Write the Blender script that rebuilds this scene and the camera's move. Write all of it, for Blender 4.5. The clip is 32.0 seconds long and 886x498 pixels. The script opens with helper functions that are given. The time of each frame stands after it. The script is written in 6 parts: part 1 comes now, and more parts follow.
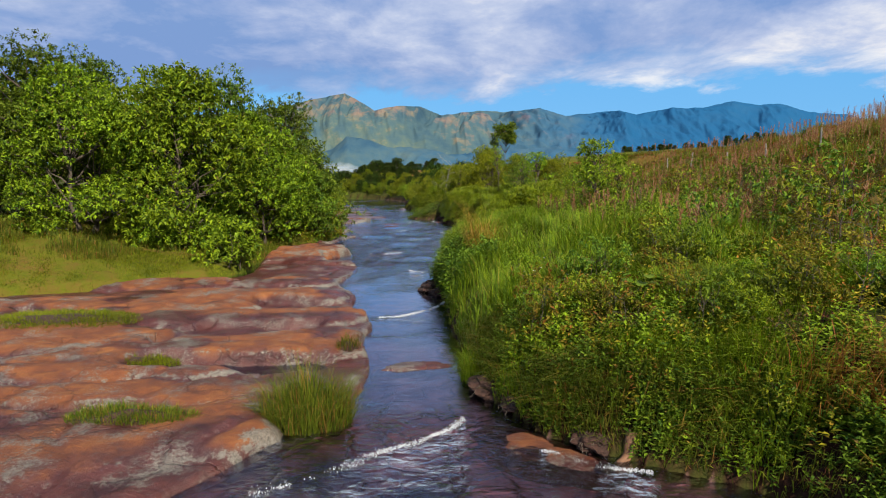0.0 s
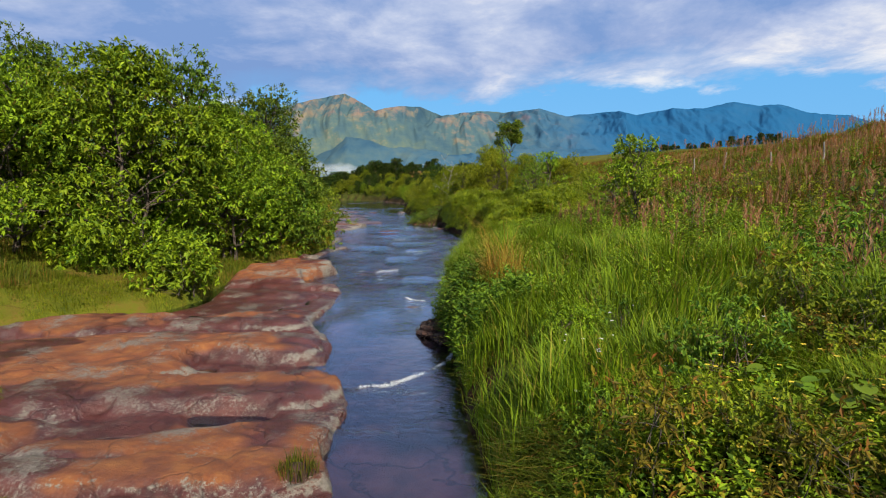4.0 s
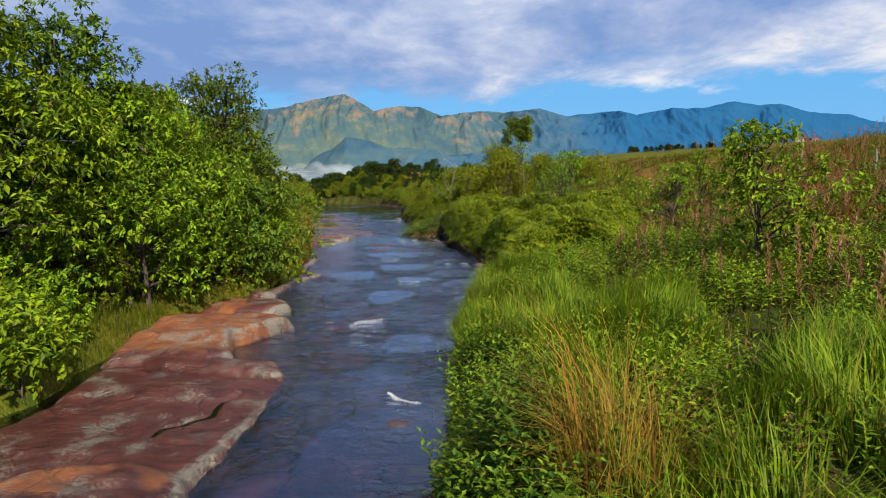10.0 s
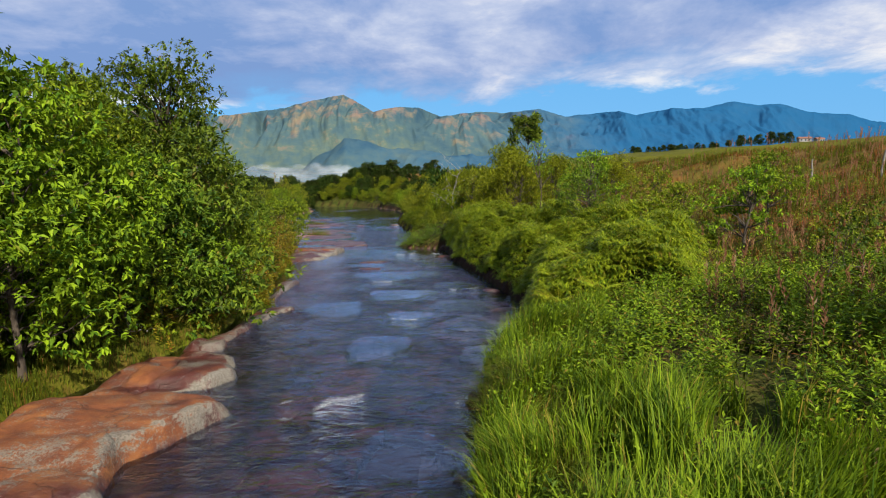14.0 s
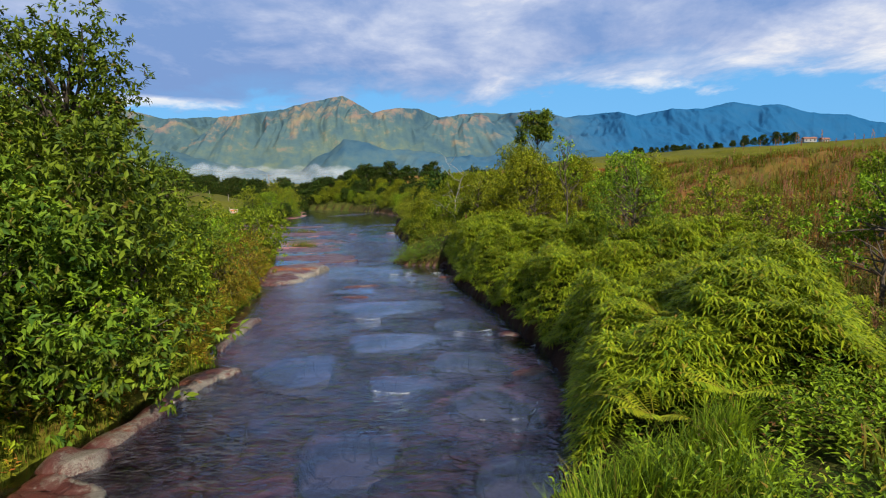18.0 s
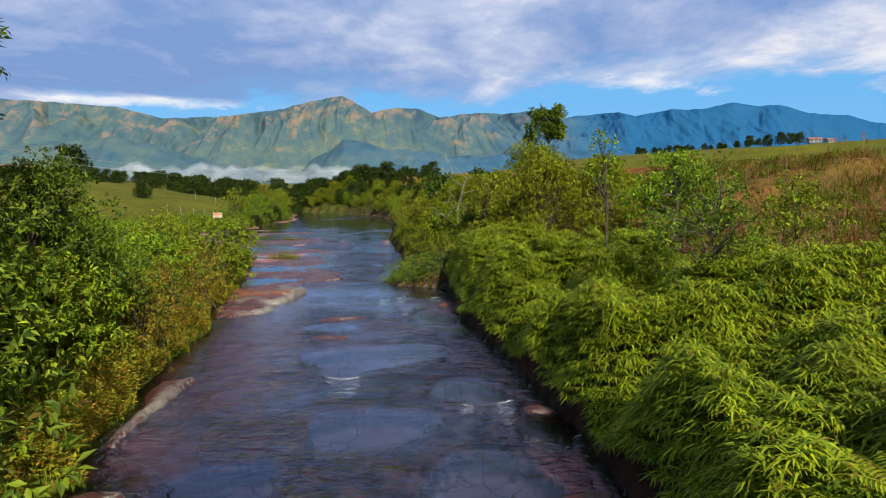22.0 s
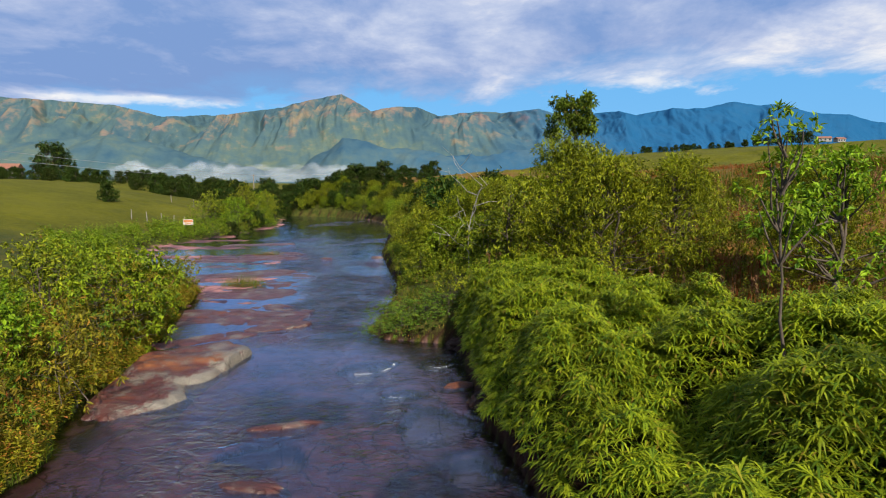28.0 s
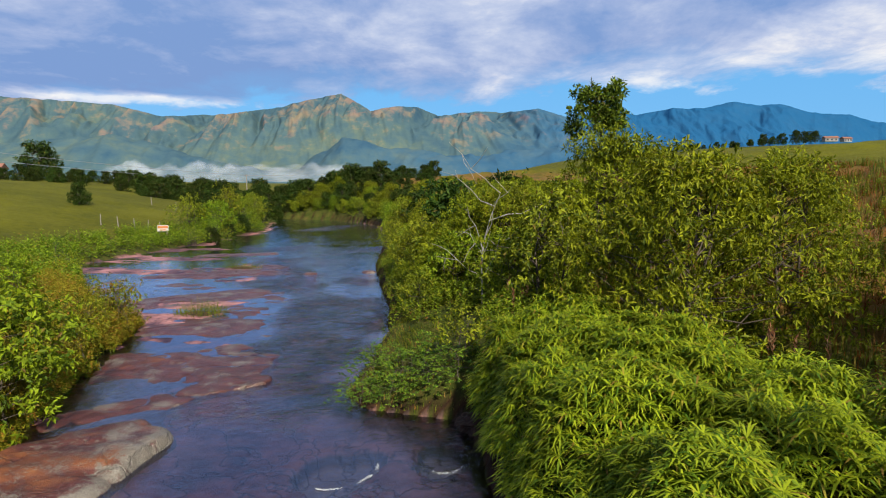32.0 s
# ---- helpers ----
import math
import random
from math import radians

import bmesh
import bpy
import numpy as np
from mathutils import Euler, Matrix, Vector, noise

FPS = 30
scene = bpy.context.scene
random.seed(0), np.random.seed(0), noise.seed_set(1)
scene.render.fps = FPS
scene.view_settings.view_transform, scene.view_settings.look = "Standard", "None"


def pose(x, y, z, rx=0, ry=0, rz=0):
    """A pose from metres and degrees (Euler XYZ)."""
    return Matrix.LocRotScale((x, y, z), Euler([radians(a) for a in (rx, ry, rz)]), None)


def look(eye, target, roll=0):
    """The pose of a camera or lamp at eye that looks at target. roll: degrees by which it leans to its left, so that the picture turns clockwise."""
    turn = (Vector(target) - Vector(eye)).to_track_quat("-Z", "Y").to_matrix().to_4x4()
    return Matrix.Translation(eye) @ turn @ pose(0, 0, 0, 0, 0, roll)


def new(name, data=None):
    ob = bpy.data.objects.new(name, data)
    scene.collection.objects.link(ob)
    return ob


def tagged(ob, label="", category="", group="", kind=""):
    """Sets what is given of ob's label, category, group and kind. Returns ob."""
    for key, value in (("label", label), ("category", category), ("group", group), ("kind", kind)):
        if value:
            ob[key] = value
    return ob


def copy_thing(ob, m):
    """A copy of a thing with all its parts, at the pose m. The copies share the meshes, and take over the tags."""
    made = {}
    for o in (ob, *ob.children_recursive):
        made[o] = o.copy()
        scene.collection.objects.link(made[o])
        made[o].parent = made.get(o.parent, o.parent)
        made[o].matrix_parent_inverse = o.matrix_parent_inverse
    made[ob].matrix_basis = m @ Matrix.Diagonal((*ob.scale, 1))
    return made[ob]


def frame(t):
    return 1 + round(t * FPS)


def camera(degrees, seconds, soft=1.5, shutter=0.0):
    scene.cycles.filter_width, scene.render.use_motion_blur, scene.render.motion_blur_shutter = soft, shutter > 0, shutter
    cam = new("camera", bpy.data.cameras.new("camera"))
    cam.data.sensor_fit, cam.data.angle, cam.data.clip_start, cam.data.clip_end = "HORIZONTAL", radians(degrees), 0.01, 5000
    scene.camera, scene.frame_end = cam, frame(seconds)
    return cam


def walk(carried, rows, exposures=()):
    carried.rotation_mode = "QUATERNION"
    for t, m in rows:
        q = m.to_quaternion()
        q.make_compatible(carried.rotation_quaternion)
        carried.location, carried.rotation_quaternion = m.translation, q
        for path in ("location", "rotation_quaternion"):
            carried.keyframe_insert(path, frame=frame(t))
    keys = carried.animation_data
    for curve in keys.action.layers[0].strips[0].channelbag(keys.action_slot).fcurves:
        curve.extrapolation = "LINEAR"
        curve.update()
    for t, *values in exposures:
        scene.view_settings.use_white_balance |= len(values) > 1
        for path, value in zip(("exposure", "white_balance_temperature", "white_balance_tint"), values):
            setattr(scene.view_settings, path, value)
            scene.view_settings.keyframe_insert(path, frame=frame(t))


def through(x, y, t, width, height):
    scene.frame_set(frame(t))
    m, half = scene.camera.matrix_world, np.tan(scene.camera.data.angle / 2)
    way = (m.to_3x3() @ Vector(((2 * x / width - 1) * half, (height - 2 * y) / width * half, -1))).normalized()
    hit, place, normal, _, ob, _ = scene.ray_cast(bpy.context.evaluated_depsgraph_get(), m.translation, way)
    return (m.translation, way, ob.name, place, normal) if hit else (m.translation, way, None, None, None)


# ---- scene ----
cam = camera(75.3, 32.0, soft=1.1)
# the drone glides upstream, climbing a little: length of the flight, first height over the water, tilt
METRES, EYE, TILT, LEAN, TURN = 50.5, 4.0, -6.4, 0.0, 0.0
ROWS = [
    (0.0, 0.0, 0.0, 0.0, -0.0, 0.0, 0.0),
    (0.5, -0.0006, 0.0125, 0.0018, -0.0, 0.01, -0.0),
    (1.0, -0.0011, 0.0252, 0.0036, -0.01, 0.02, -0.03),
    (1.5, -0.0016, 0.0378, 0.0056, -0.01, 0.02, -0.05),
    (2.0, -0.0023, 0.0508, 0.0078, -0.0, 0.04, -0.05),
    (2.5, -0.0028, 0.0639, 0.01, -0.0, 0.04, -0.06),
    (3.0, -0.003, 0.0774, 0.012, 0.01, 0.04, -0.06),
    (3.5, -0.0032, 0.0908, 0.0142, 0.01, 0.04, -0.07),
    (5.5, -0.0052, 0.1472, 0.0229, 0.0, 0.05, -0.05),
    (6.0, -0.0054, 0.1616, 0.0252, 0.02, 0.02, -0.05),
    (6.5, -0.0053, 0.176, 0.0276, 0.0, 0.02, -0.06),
    (7.0, -0.0052, 0.1909, 0.03, -0.0, 0.02, -0.07),
    (7.5, -0.0059, 0.2057, 0.0326, -0.02, 0.01, -0.05),
    (8.0, -0.0066, 0.2203, 0.0351, -0.02, 0.06, -0.04),
    (8.5, -0.0069, 0.2344, 0.0375, -0.02, 0.06, -0.0),
    (9.0, -0.007, 0.2487, 0.0397, -0.02, 0.06, 0.03),
    (9.5, -0.0069, 0.2632, 0.0419, -0.02, 0.05, 0.04),
    (10.0, -0.0069, 0.2778, 0.0442, -0.02, 0.06, 0.06),
    (10.5, -0.0072, 0.2925, 0.0467, -0.03, 0.06, 0.09),
    (11.0, -0.008, 0.3073, 0.0494, -0.06, 0.07, 0.12),
    (11.5, -0.0088, 0.3223, 0.052, -0.09, 0.07, 0.15),
    (12.0, -0.0094, 0.3378, 0.0546, -0.11, 0.08, 0.17),
    (12.5, -0.01, 0.3539, 0.0573, -0.12, 0.1, 0.22),
    (13.0, -0.0106, 0.3696, 0.0597, -0.15, 0.12, 0.2),
    (13.5, -0.0108, 0.3851, 0.0622, -0.15, 0.12, 0.19),
    (14.0, -0.0107, 0.4005, 0.0649, -0.15, 0.13, 0.19),
    (14.5, -0.0103, 0.4166, 0.0677, -0.14, 0.13, 0.18),
    (16.5, -0.0122, 0.4819, 0.0791, -0.19, 0.19, 0.26),
    (17.0, -0.0127, 0.4981, 0.0817, -0.22, 0.21, 0.27),
    (17.5, -0.0127, 0.514, 0.0845, -0.22, 0.22, 0.29),
    (18.0, -0.0128, 0.5297, 0.0871, -0.24, 0.23, 0.29),
    (18.5, -0.0129, 0.5454, 0.0898, -0.27, 0.23, 0.31),
    (19.0, -0.0132, 0.5612, 0.0924, -0.3, 0.23, 0.27),
    (19.5, -0.0135, 0.5765, 0.0949, -0.32, 0.22, 0.27),
    (20.0, -0.0141, 0.5916, 0.0974, -0.34, 0.22, 0.22),
    (20.5, -0.0141, 0.6071, 0.0999, -0.35, 0.23, 0.21),
    (21.0, -0.0137, 0.6225, 0.1026, -0.35, 0.25, 0.2),
    (21.5, -0.0134, 0.6384, 0.1051, -0.37, 0.25, 0.21),
    (22.0, -0.0135, 0.6548, 0.1077, -0.37, 0.24, 0.2),
    (22.5, -0.0139, 0.6713, 0.1103, -0.4, 0.22, 0.18),
    (23.0, -0.0141, 0.6875, 0.1129, -0.41, 0.22, 0.19),
    (23.5, -0.0144, 0.7034, 0.1158, -0.43, 0.21, 0.2),
    (24.0, -0.0149, 0.7197, 0.1187, -0.45, 0.21, 0.2),
    (24.5, -0.0153, 0.7363, 0.1216, -0.46, 0.19, 0.2),
    (25.0, -0.0157, 0.7535, 0.1244, -0.48, 0.17, 0.18),
    (25.5, -0.0164, 0.7704, 0.1271, -0.5, 0.17, 0.2),
    (27.5, -0.0183, 0.8352, 0.1379, -0.44, 0.14, 0.12),
    (28.0, -0.019, 0.8524, 0.1408, -0.45, 0.13, 0.12),
    (28.5, -0.0198, 0.8696, 0.1435, -0.47, 0.13, 0.13),
    (29.0, -0.0203, 0.8867, 0.146, -0.49, 0.13, 0.11),
    (29.5, -0.0206, 0.9035, 0.1485, -0.51, 0.13, 0.11),
    (30.0, -0.0209, 0.9204, 0.1513, -0.5, 0.15, 0.1),
    (30.5, -0.0215, 0.9372, 0.1537, -0.51, 0.15, 0.08),
    (31.0, -0.0221, 0.954, 0.1561, -0.52, 0.15, 0.1),
    (31.5, -0.0224, 0.9703, 0.1587, -0.52, 0.14, 0.09),
    (32.0, -0.0228, 0.9864, 0.1614, -0.56, 0.12, 0.09),
]
walk(cam, [(t, pose(0, 0, EYE, TILT, LEAN, TURN) @ pose(METRES * x, METRES * y, METRES * z, 90 + pitch, roll, 0.4 * yaw)) for t, x, y, z, yaw, pitch, roll in ROWS])

# ---- light and sky ----
SUN_ELEVATION, SUN_AZIMUTH = 37.0, 159.0  # azimuth clockwise from the way ahead
world = bpy.data.worlds.new("sky")
scene.world = world
world.use_nodes = True


def node(tree, kind, at=None, **values):
    n = tree.nodes.new(kind)
    for key, value in values.items():
        n.inputs[key].default_value = value
    return n


def make_sky():
    nt = world.node_tree
    nt.nodes.clear()
    link = nt.links.new
    out = nt.nodes.new("ShaderNodeOutputWorld")
    sky = nt.nodes.new("ShaderNodeTexSky")
    sky.sky_type, sky.sun_disc = "NISHITA", False
    sky.sun_elevation, sky.sun_rotation = radians(SUN_ELEVATION), radians(SUN_AZIMUTH)
    sky.dust_density, sky.ozone_density = 0.4, 2.5
    co = nt.nodes.new("ShaderNodeTexCoord")
    sep = nt.nodes.new("ShaderNodeSeparateXYZ")
    link(co.outputs["Generated"], sep.inputs[0])

    def maths(op, a, b=None, c=None):
        m = nt.nodes.new("ShaderNodeMath")
        m.operation = op
        for k, v in enumerate((a, b, c)):
            if v is None:
                continue
            if isinstance(v, (int, float)):
                m.inputs[k].default_value = v
            else:
                link(v, m.inputs[k])
        return m.outputs[0]

    def ramp(value, *stops):
        r = nt.nodes.new("ShaderNodeValToRGB")
        while len(r.color_ramp.elements) < len(stops):
            r.color_ramp.elements.new(0.5)
        for e, (p, v) in zip(r.color_ramp.elements, stops):
            e.position, e.color = p, (v, v, v, 1) if isinstance(v, (int, float)) else (*v, 1)
        link(value, r.inputs[0])
        return r.outputs[0]

    def mix(fac, a, b):
        m = nt.nodes.new("ShaderNodeMix")
        m.data_type = "RGBA"
        for k, v in ((0, fac), (6, a), (7, b)):
            if isinstance(v, tuple):
                m.inputs[k].default_value = (*v, 1)
            elif isinstance(v, float):
                m.inputs[k].default_value = v
            else:
                link(v, m.inputs[k])
        return m.outputs[2]

    x, y, z = sep.outputs
    low = maths("MAXIMUM", z, 0.0)
    high = maths("ADD", low, 0.16)
    u, v = maths("DIVIDE", x, high), maths("DIVIDE", y, high)
    flat = nt.nodes.new("ShaderNodeCombineXYZ")
    link(u, flat.inputs[0]), link(v, flat.inputs[1])

    def cloud(scale, detail, shift, rough=0.55, bend=0.0):
        mp = nt.nodes.new("ShaderNodeMapping")
        mp.inputs["Location"].default_value = shift
        mp.inputs["Scale"].default_value = scale
        link(flat.outputs[0], mp.inputs[0])
        n = nt.nodes.new("ShaderNodeTexNoise")
        n.inputs["Scale"].default_value, n.inputs["Detail"].default_value = 1.0, detail
        n.inputs["Roughness"].default_value, n.inputs["Distortion"].default_value = rough, bend
        link(mp.outputs[0], n.inputs["Vector"])
        return n.outputs[0]

    big, fine = cloud((0.45, 0.40, 1), 6, (2.3, 0.4, 0)), cloud((2.1, 1.7, 1), 10, (5.1, 1.7, 0), 0.62, 0.3)
    # cover grows with height over the horizon and towards the west
    cover = maths("MINIMUM", maths("MULTIPLY_ADD", low, 5.6, -0.80), 0.6)
    west = maths("MULTIPLY", maths("MAXIMUM", maths("SUBTRACT", -0.30, x), 0.0), 1.7)
    bank = maths("MULTIPLY", maths("MAXIMUM", maths("SUBTRACT", 1.0, maths("MULTIPLY", maths("ABSOLUTE", maths("ADD", low, -0.128)), 70.0)), 0.0), maths("MAXIMUM", maths("SUBTRACT", 1.0, maths("MULTIPLY", maths("ABSOLUTE", maths("ADD", x, 0.43)), 5.0)), 0.0))
    east = maths("MULTIPLY", maths("MAXIMUM", maths("SUBTRACT", x, 0.3), 0.0), 0.35)
    dense = maths("ADD", maths("ADD", cover, maths("ADD", west, east)), maths("ADD", maths("MULTIPLY", big, 0.62), maths("MULTIPLY", fine, 0.8)))
    mask = ramp(maths("MULTIPLY", dense, 0.5), (0.37, 0.0), (0.43, 0.72), (0.52, 1.0))
    glow = maths("ADD", maths("MULTIPLY", fine, 0.6), maths("MULTIPLY", cloud((0.75, 0.7, 1), 7, (8.2, 3.3, 0), 0.6), 0.75))
    glow = maths("ADD", maths("ADD", glow, maths("MULTIPLY", x, 0.07)), maths("MULTIPLY", bank, 0.5))
    deck = maths("MULTIPLY", maths("MAXIMUM", maths("SUBTRACT", 1.0, maths("MULTIPLY", maths("ABSOLUTE", maths("ADD", low, -0.15)), 16.0)), 0.0), maths("MINIMUM", maths("MAXIMUM", maths("MULTIPLY", maths("SUBTRACT", 0.1, x), 3.0), 0.0), 1.0))
    glow = maths("ADD", glow, maths("MULTIPLY", deck, -0.09))
    light = ramp(glow, (0.57, (0.22, 0.36, 0.68)), (0.66, (0.36, 0.47, 0.75)), (0.75, (0.56, 0.64, 0.85)), (0.85, (0.97, 0.96, 0.97)))
    blue = nt.nodes.new("ShaderNodeBackground")
    blue.inputs[1].default_value = 0.064
    tint = mix(0.8, sky.outputs[0], (1.5, 5.2, 10.0))
    link(tint, blue.inputs[0])
    grey = nt.nodes.new("ShaderNodeBackground")
    grey.inputs[1].default_value = 0.637
    link(light, grey.inputs[0])
    both = nt.nodes.new("ShaderNodeMixShader")
    link(mask, both.inputs[0]), link(blue.outputs[0], both.inputs[1]), link(grey.outputs[0], both.inputs[2])
    link(both.outputs[0], out.inputs[0])


make_sky()
sun = new("sun", bpy.data.lights.new("sun", "SUN"))
sun.data.energy, sun.data.angle, sun.data.color = 5.0, radians(1.5), (1.0, 0.93, 0.80)
a, e = radians(SUN_AZIMUTH), radians(SUN_ELEVATION)
sun.matrix_world = look((0, 0, 60), (-math.sin(a) * math.cos(e), -math.cos(a) * math.cos(e), 60 - math.sin(e)))
scene.view_settings.exposure = 0.60


# ---- materials ----
def material(name):
    m = bpy.data.materials.new(name)
    m.use_nodes = True
    nt = m.node_tree
    return m, nt, nt.nodes["Principled BSDF"], nt.links.new


def noise_node(nt, scale, detail=5.0, rough=0.6, vector=None, stretch=None):
    n = nt.nodes.new("ShaderNodeTexNoise")
    n.inputs["Scale"].default_value, n.inputs["Detail"].default_value, n.inputs["Roughness"].default_value = scale, detail, rough
    co = nt.nodes.new("ShaderNodeNewGeometry")
    mp = nt.nodes.new("ShaderNodeMapping")
    mp.inputs["Scale"].default_value = stretch or (1, 1, 1)
    nt.links.new(vector or co.outputs["Position"], mp.inputs[0])
    nt.links.new(mp.outputs[0], n.inputs["Vector"])
    return n.outputs[0]


def ramp_node(nt, value, *stops):
    r = nt.nodes.new("ShaderNodeValToRGB")
    while len(r.color_ramp.elements) < len(stops):
        r.color_ramp.elements.new(0.5)
    for el, (p, c) in zip(r.color_ramp.elements, stops):
        el.position, el.color = p, (*c, 1) if isinstance(c, tuple) else (c, c, c, 1)
    nt.links.new(value, r.inputs[0])
    return r.outputs[0]


def mix_node(nt, fac, a, b, blend="MIX"):
    m = nt.nodes.new("ShaderNodeMix")
    m.data_type, m.blend_type = "RGBA", blend
    for k, v in ((0, fac), (6, a), (7, b)):
        if isinstance(v, tuple):
            m.inputs[k].default_value = (*v, 1)
        elif isinstance(v, (int, float)):
            m.inputs[k].default_value = v
        else:
            nt.links.new(v, m.inputs[k])
    return m.outputs[2]


def attr_node(nt, name):
    n = nt.nodes.new("ShaderNodeAttribute")
    n.attribute_name = name
    return n.outputs["Fac"]


def math_node(nt, op, a, b=0.0, c=0.0):
    m = nt.nodes.new("ShaderNodeMath")
    m.operation = op
    for k, v in enumerate((a, b, c)):
        if isinstance(v, (int, float)):
            m.inputs[k].default_value = v
        else:
            nt.links.new(v, m.inputs[k])
    return m.outputs[0]


def bump_node(nt, height, strength, distance, bsdf):
    b = nt.nodes.new("ShaderNodeBump")
    b.inputs["Distance"].default_value = distance
    if isinstance(strength, float):
        b.inputs["Strength"].default_value = strength
    else:
        nt.links.new(strength, b.inputs["Strength"])
    nt.links.new(height, b.inputs["Height"])
    nt.links.new(b.outputs[0], bsdf.inputs["Normal"])
    return b


def foliage(name, dark, bright, dry=(0.15, 0.10, 0.02), dry_share=0.06, through=0.28, rough=0.58):
    """Leaves: every leaf its own shade, a few of them dry, light shining through."""
    m, nt, bsdf, link = material(name)
    geo = nt.nodes.new("ShaderNodeNewGeometry")
    info = nt.nodes.new("ShaderNodeObjectInfo")
    col = ramp_node(nt, geo.outputs["Random Per Island"], (0.0, dark), (0.75, bright), (1.0 - dry_share, bright), (1.0, dry))
    patch = ramp_node(nt, noise_node(nt, 0.7, 3), (0.3, 0.62), (0.7, 1.3))
    col = mix_node(nt, 1.0, col, patch, "MULTIPLY")
    hue = nt.nodes.new("ShaderNodeHueSaturation")
    link(math_node(nt, "MULTIPLY_ADD", info.outputs["Random"], 0.03, 0.485), hue.inputs["Hue"])
    link(math_node(nt, "MULTIPLY_ADD", info.outputs["Random"], 0.3, 0.78), hue.inputs["Value"])
    link(col, hue.inputs["Color"])
    link(hue.outputs[0], bsdf.inputs["Base Color"])
    bsdf.inputs["Roughness"].default_value = rough
    bsdf.inputs["Specular IOR Level"].default_value = 0.13
    tr = nt.nodes.new("ShaderNodeBsdfTranslucent")
    link(hue.outputs[0], tr.inputs[0])
    mx = nt.nodes.new("ShaderNodeMixShader")
    mx.inputs[0].default_value = through
    link(bsdf.outputs[0], mx.inputs[1]), link(tr.outputs[0], mx.inputs[2])
    link(mx.outputs[0], nt.nodes["Material Output"].inputs[0])
    return m


LEAF = foliage("broad_leaf", (0.0439, 0.0952, 0.00732), (0.242, 0.329, 0.011))
BROWN_LEAF = foliage("brownish_leaf", (0.03, 0.027, 0.009), (0.132, 0.102, 0.027), (0.21, 0.078, 0.024), 0.2)
LEAF_DARK = foliage("dark_leaf", (0.027, 0.072, 0.009), (0.154, 0.234, 0.0144))
LEAF_YELLOW = foliage("yellowish_leaf", (0.0505, 0.0842, 0.00842), (0.27, 0.303, 0.0126), dry_share=0.1)
DROOP_LEAF = foliage("drooping_leaf", (0.0446, 0.0782, 0.00558), (0.268, 0.302, 0.00838), dry_share=0.08)
OCHRE_LEAF = foliage("ochre_leaf", (0.0514, 0.0485, 0.00685), (0.217, 0.177, 0.0114), (0.24, 0.0914, 0.0171), 0.2)
FAR_LEAF = foliage("far_leaf", (0.013, 0.0324, 0.00518), (0.0475, 0.0778, 0.00778))
GRASS = foliage("tall_grass_blade", (0.048, 0.096, 0.006), (0.204, 0.276, 0.009), (0.288, 0.204, 0.036), 0.11, 0.32)
GRASS_MIX = foliage("meadow_grass_blade", (0.048, 0.072, 0.0072), (0.15, 0.174, 0.012), (0.252, 0.102, 0.03), 0.25, 0.35)
GRASS_DRY = foliage("dry_grass_blade", (0.132, 0.072, 0.012), (0.312, 0.12, 0.021), (0.252, 0.054, 0.024), 0.3, 0.3)
MOSS = foliage("short_lawn_blade", (0.066, 0.09, 0.0048), (0.174, 0.192, 0.006), (0.18, 0.108, 0.018), 0.12, 0.3)
FERN = foliage("fern_frond", (0.0532, 0.106, 0.00591), (0.284, 0.314, 0.0106), (0.213, 0.118, 0.0236), 0.07, 0.3)
HERB_DRY = foliage("yellowing_herb_leaf", (0.113, 0.123, 0.0113), (0.361, 0.331, 0.0171), (0.436, 0.161, 0.0332), 0.25, 0.35)
HERB = foliage("herb_leaf", (0.048, 0.09, 0.0072), (0.228, 0.3, 0.0108), (0.228, 0.12, 0.024), 0.10, 0.28)


def bark_material(name, dark, bright):
    m, nt, bsdf, link = material(name)
    n = noise_node(nt, 9.0, 8, 0.7, stretch=(1, 1, 0.25))
    link(ramp_node(nt, n, (0.3, dark), (0.7, bright)), bsdf.inputs["Base Color"])
    bsdf.inputs["Roughness"].default_value = 0.9
    bump_node(nt, n, 0.6, 0.03, bsdf)
    return m


BARK = bark_material("bark", (0.0273, 0.0175, 0.0117), (0.117, 0.0897, 0.0624))
PALE_BARK = bark_material("pale_bark", (0.15, 0.132, 0.108), (0.36, 0.33, 0.288))
EARTH = bark_material("root_earth", (0.0126, 0.00504, 0.00288), (0.0576, 0.0216, 0.0108))


